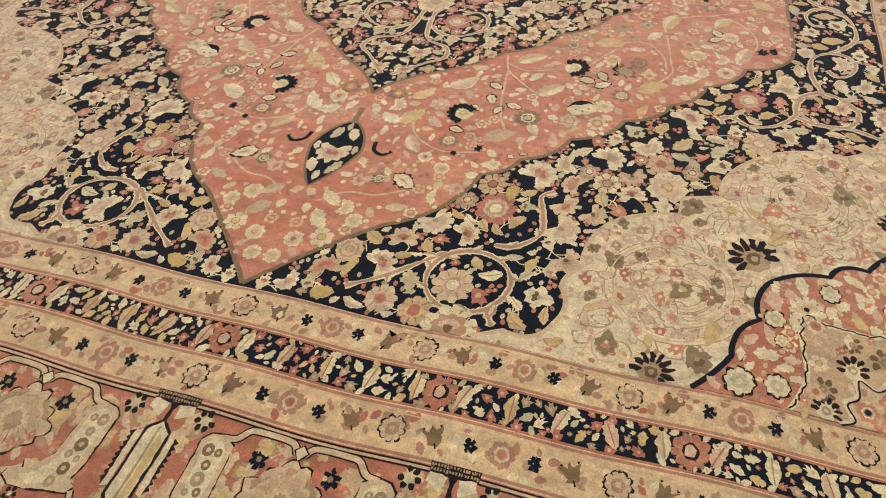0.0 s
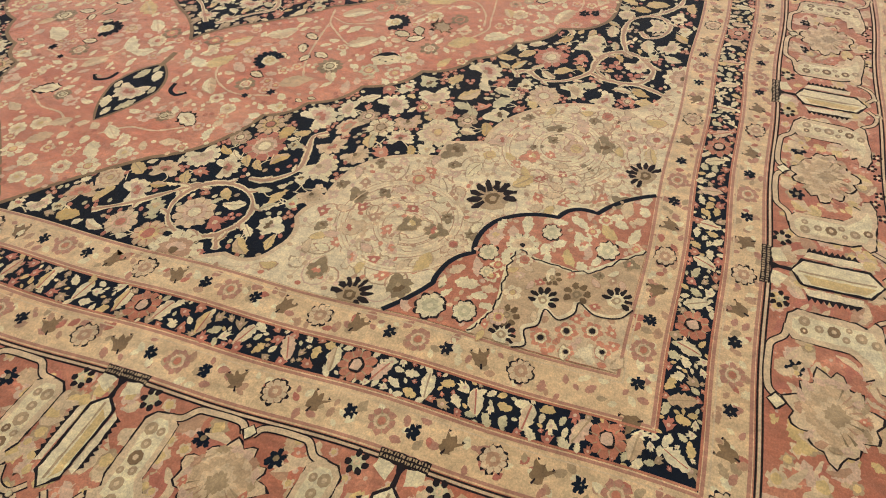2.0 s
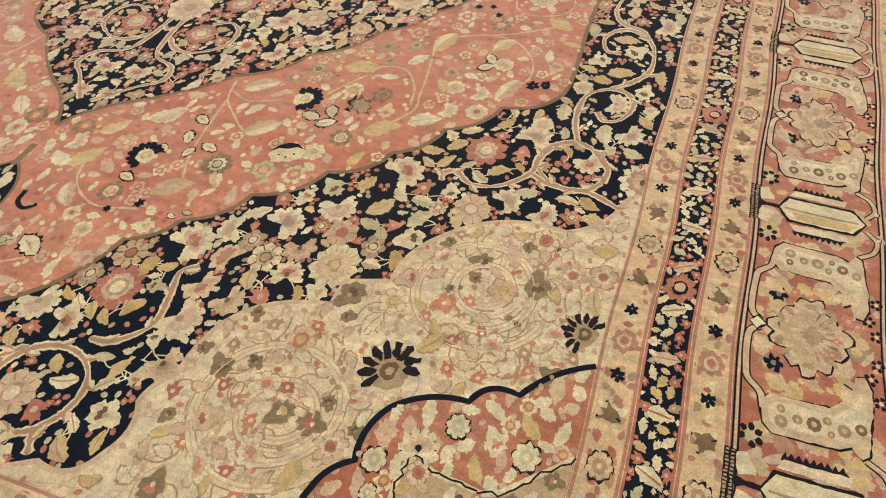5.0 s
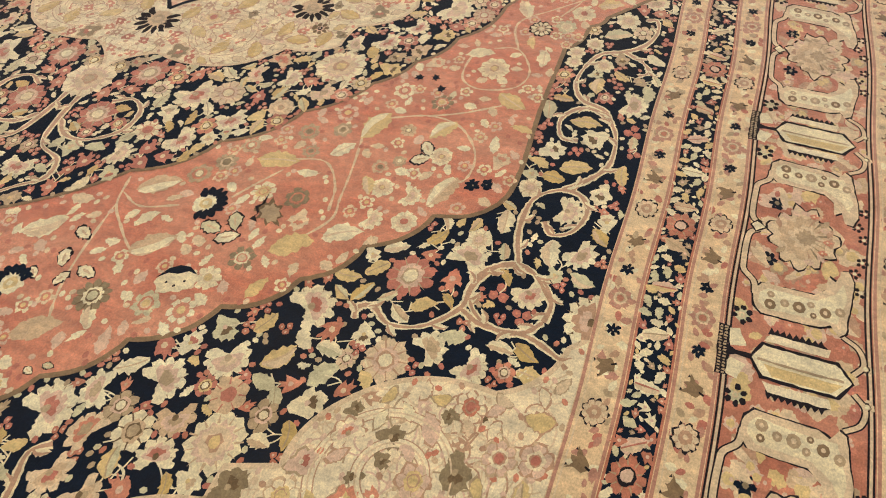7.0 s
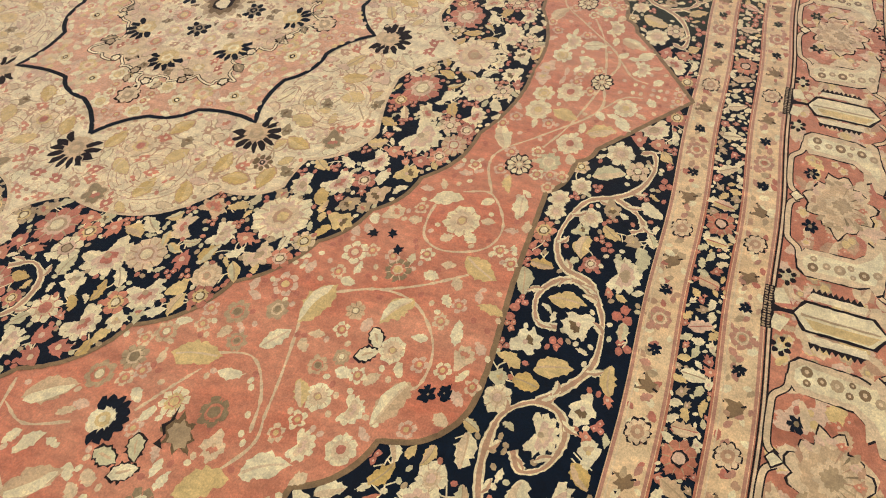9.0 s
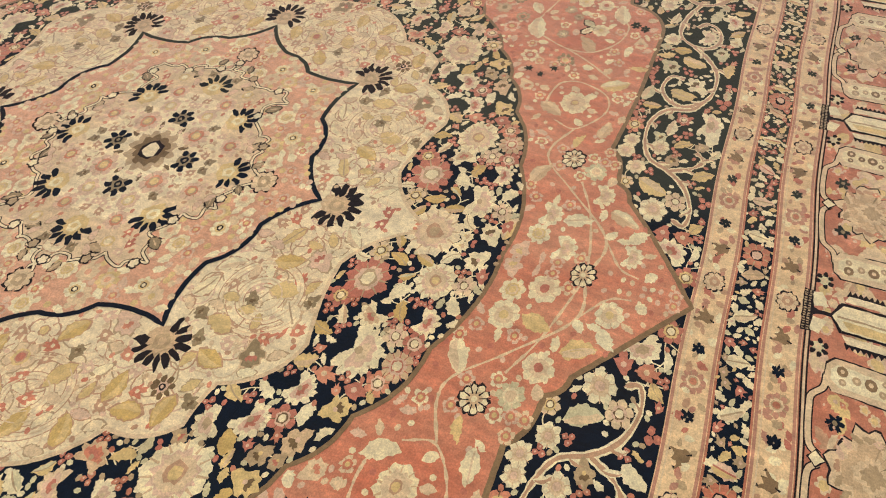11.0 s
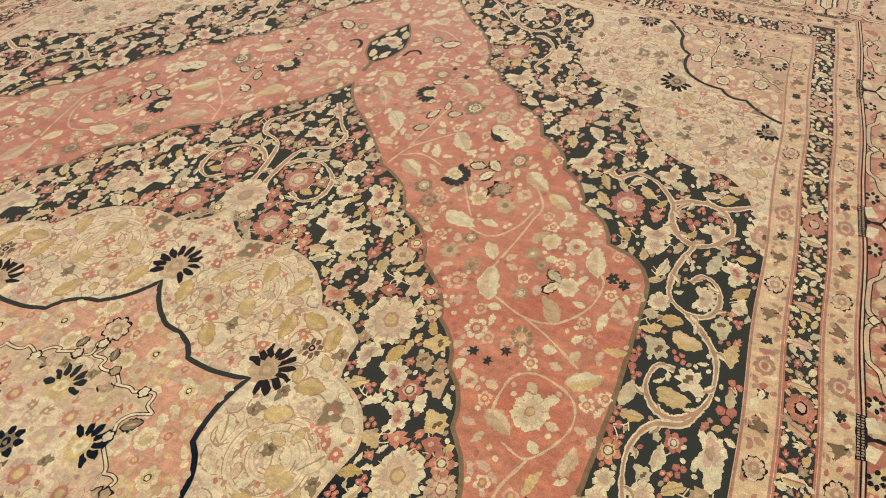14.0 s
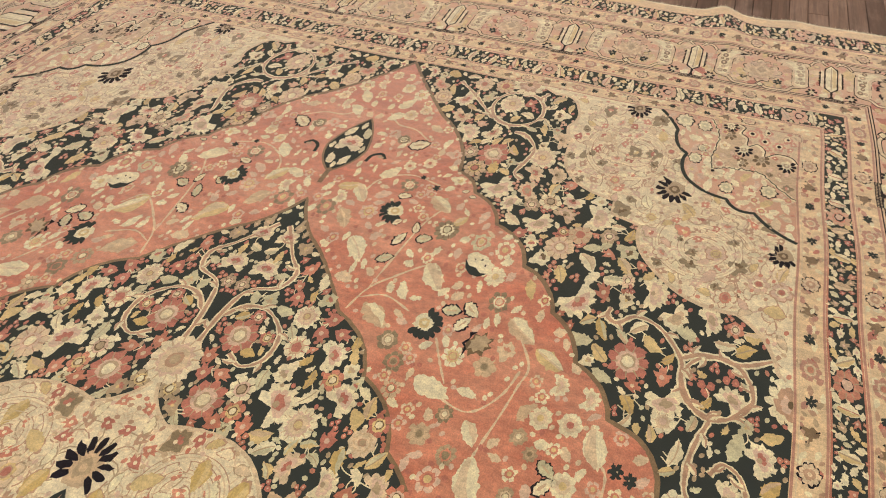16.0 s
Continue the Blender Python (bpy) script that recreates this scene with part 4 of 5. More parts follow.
def pale_mid():
    r = rng.random()
    line = pick("wheat", "vine", "vine", "tan")
    if r < 0.34:
        return edged(m_flower(pick("blush", "ivory", "straw"), pick("ivory", "gold", "coral"), pick("rose", "gold"), int(rng.integers(5, 8)), 0.25, "vine"), line)
    if r < 0.62:
        return edged(m_leaf(pick("gold", "cream", "ivory", "gold", "blush"), pick(None, "straw"), rng.uniform(0.4, 0.6), rng.uniform(-0.2, 0.2), pick("tan", None)), line)
    if r < 0.82:
        return edged(m_lily(pick("blush", "coral", "wheat", "straw", "olive"), pick("coral", "gold", "rose"), "ivory"), line)
    return edged(m_palmette("ivory", "blush", "coral", "tan", 6), line)


def pale_small():
    r = rng.random()
    if r < 0.5:
        return edged(m_leaf(pick("ivory", "straw", "gold", "cream", "blush"), None, 0.5, rng.uniform(-0.3, 0.3)), pick("tan", "vine"), 1.2)
    return m_bud(pick("coral", "blush", "rose", "vine", "coral"), "ivory") if r < 0.88 else m_lily("olive", "brown", "tan")


def pale_tiny():
    return [(ring(6, 1.0) * (1, 0.7), pick("blush", "wheat", "straw", "coral", "vine"), 0)]


def tracery(sheet, zone, edge, count, layer, colour="tan", width=0.0045):
    """Fine curling outlines in the pale grounds."""
    lo, hi = zone.min(0), zone.max(0)
    n = 0
    while n < count:
        p = lo + (hi - lo) * rng.random(2)
        if not inside(zone, p) or gap_to(edge, p) < 0.05:
            continue
        n += 1
        a0, turn, r = rng.uniform(0, 6.3), pick(-1, 1) * rng.uniform(2.5, 4.5), rng.uniform(0.03, 0.075)
        t = np.linspace(0, 1, 9)
        line = np.stack([p[0] + r * np.cos(a0 + turn * t) * (1 - 0.6 * t), p[1] + 1.2 * r * np.sin(a0 + turn * t) * (1 - 0.6 * t)], 1)
        c = pick(colour, "vine", "blush", "straw")
        for q in QUADS:
            sheet.ribbon(line * q, width, c, layer)


flora = Sheet()
for cu, cv, r in ((0.28, 0.86, 0.13), (0.67, 0.37, 0.13), (0.28, 0.87, 0.07), (0.67, 0.38, 0.07)):
    pale_ring(flora, cu, cv, r, 10, QUADS)
zone = np.concatenate([IVORY, STAR[::-1]])
edge = np.concatenate([IVORY, [(1, 0), (0.605, 0)], STAR[::-1], [(0, 0.77), (0, 1.16)]])
tracery(flora, zone, edge, 90, 10)
taken = [(0, 0.86, 0.085), (0.5, 0.61, 0.08), (0.69, 0, 0.085), (0.58, 0.72, 0.03)]
fill(flora, zone, edge, [(0.042, 24), (0.025, 70), (0.0095, 120)], [lambda: pick(pale_mid(), pale_mid(), edged(m_leaf(pick("ochre", "gold"), "gold", 0.55, 0.1), "vine")), pale_small, pale_tiny], taken, 10, "straw", tight=0.95)
tagged(flora.finish("floral_ground", ivory_med, "faint pink and gold tracery on ivory"), kind="stuff")

INNER = lobes([(0, 0.55), (0.06, 0.455), (0.15, 0.41), (0.295, 0.385), (0.28, 0.21), (0.34, 0.11), (0.445, 0.0)], [0.2, -0.2, -0.2, 0.3, -0.2, 0.2], 8)
heart = Sheet()
loop = all_round(INNER)
heart.poly(loop, "straw", 15)
turn = np.arange(len(loop))
wob = loop + 0.011 * np.stack([np.sin(turn * 1.7), np.cos(turn * 1.3)], 1)
wob = spline(np.concatenate([wob, wob[:1]]), 3)
heart.ribbon(wob, 0.013, "ink", 16)
heart.ribbon(wob, 0.0075, "ivory", 17)
for k in range(4, len(loop), 9):
    stamp(heart, [(scallop(5, 0.25, 4), "ink", 0), (scallop(5, 0.25, 4, 0.74), pick("ivory", "tan", "cream"), 1)], *loop[k], 0.019, rng.uniform(0, 6), 18, [(1, 1)])
heart.poly(all_round(INNER * 0.66), "ivory", 16)
heart_ob = heart.finish("star_heart", star, "ivory heart of the star with a thin dark curling outline")
hub = Sheet()
stamp(hub, [(scallop(12, 0.2, 4), "tan", 0), (scallop(10, 0.2, 4, 0.75), "brown", 1), (ring(16, 0.44), "ink", 2), (ring(16, 0.34), "ivory", 3)], 0, 0, 0.085, 0, 17, [(1, 1)])
for k in range(8):
    t = k * math.pi / 4 + 0.39
    stamp(hub, m_leaf("brown", None, 0.4), math.cos(t) * 0.105, math.sin(t) * 0.125, 0.018, t, 17, [(1, 1)])
hub.finish("centre_rosette", star, "tan rosette with a dark ring at the rug's centre")
place("dark_fan_flower", star, lambda: m_fan("navy", "gold", "cream", 7, 1.6), [(0.30, 0, 0.064, 0.0), (0, 0.36, 0.064, math.pi / 2), (0.19, 0.235, 0.064, 0.85)], 17, "ivory flower with a fan of navy petals")
place("dark_sprig", star, lambda: m_fan("navy", "olive", "navy", 6, 2.2), [(0.135, 0, 0.044, 0.0), (0, 0.17, 0.044, math.pi / 2)], 17)
place("pink_bloom", star, lambda: m_flower("blush", "coral", "gold", 7, 0.2), [(0.10, 0.115, 0.045, 0.7), (0.235, 0.11, 0.035, 0.2), (0.10, 0.29, 0.035, 0.8)], 17)
place("daisy", star, lambda: m_outlined("ink", "cream", "gold", 7)[1:] + [(ring(6, 0.3), "ink", 3), (ring(5, 0.16), "cream", 4)], [(0.41, 0.215, 0.034, 0.0), (0.17, 0.545, 0.032, 0.0), (0.34, 0.47, 0.03, 0.0)], 15)
place("outlined_shell", star, lambda: m_outlined("ink", "straw", "tan", 8), [(0.425, 0, 0.045, 0.0), (0, 0.575, 0.042, 0.0)], 17, "shell shape with a thin dark outline")
place("outlined_leaf", star, lambda: m_outleaf("ink", pick("tan", "olive")), [(0.27, 0.33, 0.03, 0.6), (0.315, 0.13, 0.028, 1.3), (0.12, 0.40, 0.028, 0.2), (0.37, 0.06, 0.022, 0.9), (0.06, 0.50, 0.022, 2.0)], 17)
flora = Sheet()
zone = np.concatenate([STAR, INNER[::-1]])
edge = np.concatenate([STAR, [(0.47, 0)], INNER[::-1], [(0, 0.77)]])
taken = [(0.415, 0.245, 0.036), (0.13, 0.575, 0.034), (0.31, 0.44, 0.03), (0.44, 0, 0.045), (0, 0.565, 0.045)]
fill(flora, zone, edge, [(0.032, 10), (0.021, 26), (0.011, 60)], [lambda: m_flower(pick("cream", "gold", "straw"), pick("straw", "gold"), pick("peach", "gold"), 7, 0.2, "straw"), c_small, lambda: [(ring(6, 1.0), pick("cream", "straw", "gold", "blush"), 0)]], taken, 14, tight=1.0)
zone = np.concatenate([INNER * 0.93, [(0, 0)]])
edge = INNER
taken = [(0.30, 0, 0.06), (0, 0.36, 0.06), (0.19, 0.235, 0.06), (0.135, 0, 0.04), (0, 0.17, 0.04), (0.1, 0.115, 0.045), (0, 0, 0.1), (0.235, 0.11, 0.035), (0.1, 0.29, 0.035), (0.26, 0.345, 0.03), (0.345, 0.16, 0.028), (0.14, 0.445, 0.028)]
fill(flora, zone, edge, [(0.034, 8), (0.02, 18), (0.009, 30)], [lambda: m_flower(pick("gold", "straw", "blush"), pick("ivory", "gold"), "cream", 6, 0.2, "straw"), pale_small, pale_tiny], taken, 17, tight=1.15)
tagged(flora.finish("floral_ground", star, "small pale flowers on the coral star"), kind="stuff")

# ---- corner pieces ----
BLOB = spline([(1.415, 3.0095), (1.44, 2.953), (1.456, 2.89), (1.447, 2.818), (1.44, 2.74), (1.458, 2.69), (1.503, 2.71), (1.563, 2.713), (1.627, 2.715), (1.69, 2.66), (1.7695, 2.585)], 6)
BLOB_LOW = spline([(1.7695, 2.80), (1.742, 2.838), (1.685, 2.845), (1.64, 2.815), (1.637, 2.855), (1.605, 2.888), (1.566, 2.865), (1.563, 2.92), (1.536, 2.947), (1.55, 2.99), (1.52, 3.0095)], 6)
for q, parent in corners.items():
    s = Sheet()
    s.poly(np.concatenate([BLOB, BLOB_LOW]) * q, "wheat", 6)
    s.poly(np.concatenate([BLOB_LOW, [(1.7695, 3.0095)]]) * q, "straw", 5)
    s.ribbon(BLOB * q, 0.013, "cream", 7)
    s.ribbon((BLOB + rng.normal(0, 0.003, BLOB.shape)) * q, 0.0045, "ink", 8)
    s.ribbon(BLOB_LOW * q, 0.011, "ivory", 7)
    s.ribbon((BLOB_LOW + 0.006) * q, 0.0045, "ink", 8)
    s.finish("corner_cloud", parent, "tan cloud shape with a pale and dark outline")
    for name, fn, spots, layer, label in (
            ("dark_fan_flower", lambda: m_fan("ink", "tan", "brown", 9, 1.9), [(1.325, 2.51, 0.072, -2.1), (1.725, 2.255, 0.056, -2.6), (1.10, 2.985, 0.056, -1.2)], 4, "brown flower with dark petals"),
            ("dark_fan_flower", lambda: m_fan("ink", "cream", "tan", 7, 1.8), [(1.559, 2.842, 0.04, -1.5), (1.732, 2.785, 0.04, -1.2), (1.495, 2.985, 0.036, -1.3)], 8, "dark-petalled flower"),
            ("olive_flower", lambda: m_fan("brown", "tan", "olive", 6, 2.2), [(1.633, 2.795, 0.036, -1.57), (1.491, 2.925, 0.032, 0.3), (1.56, 2.76, 0.026, 0.4)], 8, ""),
            ("outlined_flower", lambda: m_outlined("ink", "cream", "sage", 8), [(1.302, 2.962, 0.042, 0.0), (1.388, 2.95, 0.034, 0.0), (1.377, 2.729, 0.03, 0.0), (1.672, 2.612, 0.034, 0.0), (1.516, 2.592, 0.03, 0.0), (1.395, 2.80, 0.02, 0.0)], 6, "pale flower with a thin dark outline"),
            ("dark_hearted_flower", lambda: m_flower("coral", "cream", "ink", 6, 0.25), [(1.585, 2.962, 0.026, 0.0), (1.638, 2.922, 0.026, 0.0), (1.696, 2.903, 0.026, 0.0), (1.65, 2.985, 0.02, 0.0), (1.73, 2.96, 0.02, 0.0)], 6, ""),
            ("crest_flower", lambda: m_palmette("cream", "straw", "wheat", "ink", 8), [(1.455, 2.675, 0.046, -1.9)], 8, "cream fan flower flecked with black"),
            ("brown_bloom", lambda: m_lily("olive", "brown", "tan"), [(1.58, 2.145, 0.045, 1.2), (1.20, 2.92, 0.045, 0.9), (1.68, 2.40, 0.036, 0.5), (0.955, 2.62, 0.036, 0.7), (1.15, 2.33, 0.045, -1.0), (1.42, 2.12, 0.036, 0.0)], 4, "")):
        for u, v, size, ang in spots:
            one = Sheet()
            stamp(one, fn(), u, v, size, ang, layer, [q], clip=True)
            one.finish(name, parent, label)
flora = Sheet()
for cu, cv, r in ((1.12, 2.68, 0.20), (1.45, 2.21, 0.185), (1.14, 2.69, 0.10), (1.46, 2.20, 0.09)):
    pale_ring(flora, cu, cv, r, 3, QUADS)
SPAN_LINE = SPAN_IN[::-1]
zone = np.concatenate([NAVY_OUT, SPAN_LINE])
edge = np.concatenate([NAVY_OUT, [(1.77, 2.3)], SPAN_LINE, [(1.2, 3.0), (0.64, 3.0)]])
tracery(flora, zone, edge, 100, 3)
taken = [(1.335, 2.515, 0.075), (1.745, 2.245, 0.055), (1.1, 2.985, 0.055), (1.58, 2.145, 0.045), (1.2, 2.92, 0.045), (1.68, 2.4, 0.036), (0.955, 2.62, 0.036), (1.15, 2.33, 0.045), (1.42, 2.12, 0.036)]
fill(flora, zone, edge, [(0.036, 26), (0.023, 90), (0.0095, 200)], [pale_mid, pale_small, pale_tiny], taken, 3, "straw", tight=0.95)
zone = np.concatenate([SPAN_IN, BLOB[::-1]])
edge = np.concatenate([SPAN_IN, [(1.7695, 2.34), (1.7695, 2.58)], BLOB[::-1], [(1.2, 3.0095)]])
taken = [(1.302, 2.962, 0.042), (1.388, 2.95, 0.036), (1.377, 2.729, 0.03), (1.672, 2.612, 0.034), (1.516, 2.592, 0.03), (1.455, 2.675, 0.046)]
fill(flora, zone, edge, [(0.034, 12), (0.022, 30), (0.009, 50)], [c_mid, c_small, pale_tiny], taken, 4, tight=0.95)
zone = np.concatenate([BLOB, BLOB_LOW])
fill(flora, zone, zone, [(0.024, 5), (0.016, 16)], [pale_mid, pale_small], [(1.559, 2.842, 0.04), (1.732, 2.785, 0.04), (1.633, 2.795, 0.036)], 7, tight=0.95)
zone = np.concatenate([BLOB_LOW, [(1.7695, 3.0095)]])
fill(flora, zone, zone, [(0.02, 6), (0.012, 20)], [pale_small, pale_tiny], [(1.638, 2.922, 0.03), (1.696, 2.903, 0.026), (1.585, 2.962, 0.026)], 5, tight=0.95)
tagged(flora.finish("floral_ground", corners[1, 1], "faint tracery and small flowers of the four corners"), kind="stuff")

# a worn pale spot near one corner of the field
worn = Sheet()
for du, dv, r in ((0, 0, 0.018), (0.014, 0.02, 0.010), (-0.016, 0.012, 0.008), (0.006, -0.024, 0.007)):
    stamp(worn, [(ring(9, 1.0), "ivory", 0)], 1.695 + du, 2.975 + dv, r, 0, 9, [(1, 1)], 0.12)
worn.finish("worn_spot", corners[1, 1], "pale spot worn down to the knots")

# ---- borders ----
SIDES = [("long", 1), ("long", -1), ("short", 1), ("short", -1)]


def spot(side, s, d_long, d_short):
    """A place s along a side; d: how far out, on a long or on a short side."""
    kind, sign = side
    return (sign * d_long, s) if kind == "long" else (s, sign * d_short)


def outward(side):
    kind, sign = side
    return (0.0 if sign > 0 else math.pi) if kind == "long" else math.pi / 2 * sign


def put(sheet, side, motif, s, k, across, size, layer, turn=0.0):
    """A motif in band k, at that share of its width."""
    du = bands_u[k] + (bands_u[k + 1] - bands_u[k]) * across
    dv = bands_v[k] + (bands_v[k + 1] - bands_v[k]) * across
    u, v = spot(side, s, du, dv)
    stamp(sheet, motif, u, v, size, outward(side) + turn, layer, [(1, 1)])


def run(first, period, limit):
    n0 = math.ceil((-limit - first) / period)
    n1 = math.floor((limit - first) / period)
    return [first + period * i for i in range(n0, n1 + 1)]


def cream_stripe(k):
    sheet = Sheet()
    frame_band(sheet, k, "guard", 0, 0.03 if k > 4 else 0.06)
    w = bands_u[k + 1] - bands_u[k]
    for off, col, wd in ((0.006, "pinkline", 0.008), (0.018, "straw", 0.004), (w - 0.006, "pinkline", 0.008)):
        frame_line(sheet, bands_u[k] + off, bands_v[k] + off * (bands_v[k + 1] - bands_v[k]) / w, wd, col, 1)
    ob = sheet.finish("guard_stripe", rug, "narrow tan guard stripe with small rosettes")
    bits = Sheet()
    for side in SIDES:
        kind = side[0]
        first, period, limit = (0.56, 0.675, bands_v[k + 1] - 0.05) if kind == "long" else (0.05, 0.505, bands_u[k])
        for s in run(first, period, limit + 0.02):
            o = Sheet()
            put(o, side, m_outlined("ink", "straw", "vine", 9), s, k, 0.5, 0.033, 1)
            o.finish("rosette", ob, "tan rosette with a dark scalloped outline")
        for s in run(first - period / 2, period, limit):
            o = Sheet()
            put(o, side, m_flower("pinkline", "straw", "brick", 8, 0.2), s, k, 0.5, 0.031, 1)
            o.finish("pink_rosette", ob)
            for a in (-1, 1):
                if abs(s + a * 0.13) < limit:
                    o = Sheet()
                    put(o, side, m_shrub("navy"), s + a * 0.088 * period / 0.6, k, 0.5, 0.018, 1, math.pi * 0.5 * a)
                    o.finish("dark_sprig", ob)
                    o = Sheet()
                    put(o, side, m_tulip("umber", "ink"), s + a * 0.185 * period / 0.6, k, 0.5, 0.026, 1, pick(0.4, -0.4) + math.pi)
                    o.finish("brown_tulip", ob)
        for s in np.arange(-limit, limit, 0.013):
            if rng.random() < 0.85:
                put(bits, side, m_leaf(pick("pinkline", "rose", "vine", "cream", "pinkline", "tan", "cream"), None, 0.6), s + rng.uniform(-0.01, 0.01), k, rng.uniform(0.2, 0.85), rng.uniform(0.009, 0.017), 0.5, rng.uniform(0, 6))
    tagged(bits.finish("stripe_flora", ob, "faint leaves along the stripe"), kind="stuff")
    return ob


def navy_stripe(k):
    sheet = Sheet()
    frame_band(sheet, k, "navy", 0, 0.03 if k > 4 else 0.06)
    wu = bands_u[k + 1] - bands_u[k]
    wv = bands_v[k + 1] - bands_v[k]
    frame_line(sheet, bands_u[k] + 0.003, bands_v[k] + 0.003, 0.006, "brick", 1)
    frame_line(sheet, bands_u[k + 1] - 0.003, bands_v[k + 1] - 0.003, 0.006, "brick", 1)
    ob = sheet.finish("dark_guard_stripe", rug, "navy guard stripe crowded with pale leaves")
    bits = Sheet()
    for side in SIDES:
        long = side[0] == "long"
        first, period = (0.51, 0.765) if long else (0.058, 0.573)
        limit = bands_v[k + 1] - 0.03 if long else bands_u[k]
        used = []
        for s in run(first, period, limit):
            o = Sheet()
            put(o, side, m_flower("brick", "coral", "cream", 9, 0.2), s, k, 0.5, 0.042, 1)
            put(o, side, [(ring(9, 0.45), "ink", 0), (ring(9, 0.34), "blush", 1)], s, k, 0.5, 0.042, 6)
            o.finish("red_rosette", ob)
            used.append((s, 0.5, 0.045))
        for s in run(first + period / 10, period / 5, limit):
            o = Sheet()
            put(o, side, m_leaf(pick("cream", "blush", "wheat", "cream"), pick(None, "straw", "gold"), 0.5, 0, pick("tan", "rose")), s, k, 0.5, 0.034, 1, rng.uniform(-0.5, 0.5))
            o.finish("cross_leaf", ob)
            used.append((s, 0.5, 0.024))
        w = wu if long else wv
        pts = [(s, c * w, r) for s, c, r in used]
        p0 = np.array([p[:2] for p in pts])
        r0 = np.array([p[2] for p in pts])
        for size, most in ((0.018, int(limit * 80)), (0.0125, int(limit * 170)), (0.0075, int(limit * 150))):
            n = 0
            for _ in range(most * 9):
                if n >= most:
                    break
                p = np.array([rng.uniform(-limit, limit), rng.uniform(size * 0.8, w - size * 0.8)])
                if np.any(np.hypot(*(p0 - p).T) < (r0 + size) * 0.84):
                    continue
                p0, r0 = np.concatenate([p0, [p]]), np.append(r0, size)
                n += 1
                motif = m_flower("cream", "blush", "tan", 5, 0.3) if size > 0.02 and rng.random() < 0.4 else (m_leaf(pick("cream", "cream", "sage", "gold"), None, 0.55) if rng.random() < 0.55 else m_bud(pick("rose", "tan", "brick", "cream"), "blush"))
                put(bits, side, motif, p[0], k, p[1] / w, size, 1, rng.uniform(0, 6.28))
    tagged(bits.finish("stripe_flora", ob, "crowded small leaves and buds"), kind="stuff")
    return ob


def tile(side, s0, period, k=4):
    """Maps (along in periods, across 0..1) of the main border to the plan."""
    du0, du1 = bands_u[k], bands_u[k + 1]
    dv0, dv1 = bands_v[k], bands_v[k + 1]

    def to(a, b):
        return spot(side, s0 + a * period, du0 + (du1 - du0) * b, dv0 + (dv1 - dv0) * b)
    return to


def both(pts):
    return [(-a, b) for a, b in pts][::-1]


def shaped(sheet, to, pts, colour, layer):
    sheet.poly(woven(np.array([to(a, b) for a, b in pts]), 0.012, 0.0009), colour, layer + 1)


def lined(sheet, to, pts, width, colour, layer, edge=None):
    line = spline([to(a, b) for a, b in pts], 6)
    if edge:
        sheet.ribbon(line, width + 0.007, edge, layer + 1)
    sheet.ribbon(line, width, colour, layer + 2)


def swell(pts, grow_a, grow_b):
    p = np.array(pts)
    c = (p.min(0) + p.max(0)) / 2
    d = p - c
    return [tuple(q) for q in c + d + np.sign(d) * (grow_a, grow_b)]


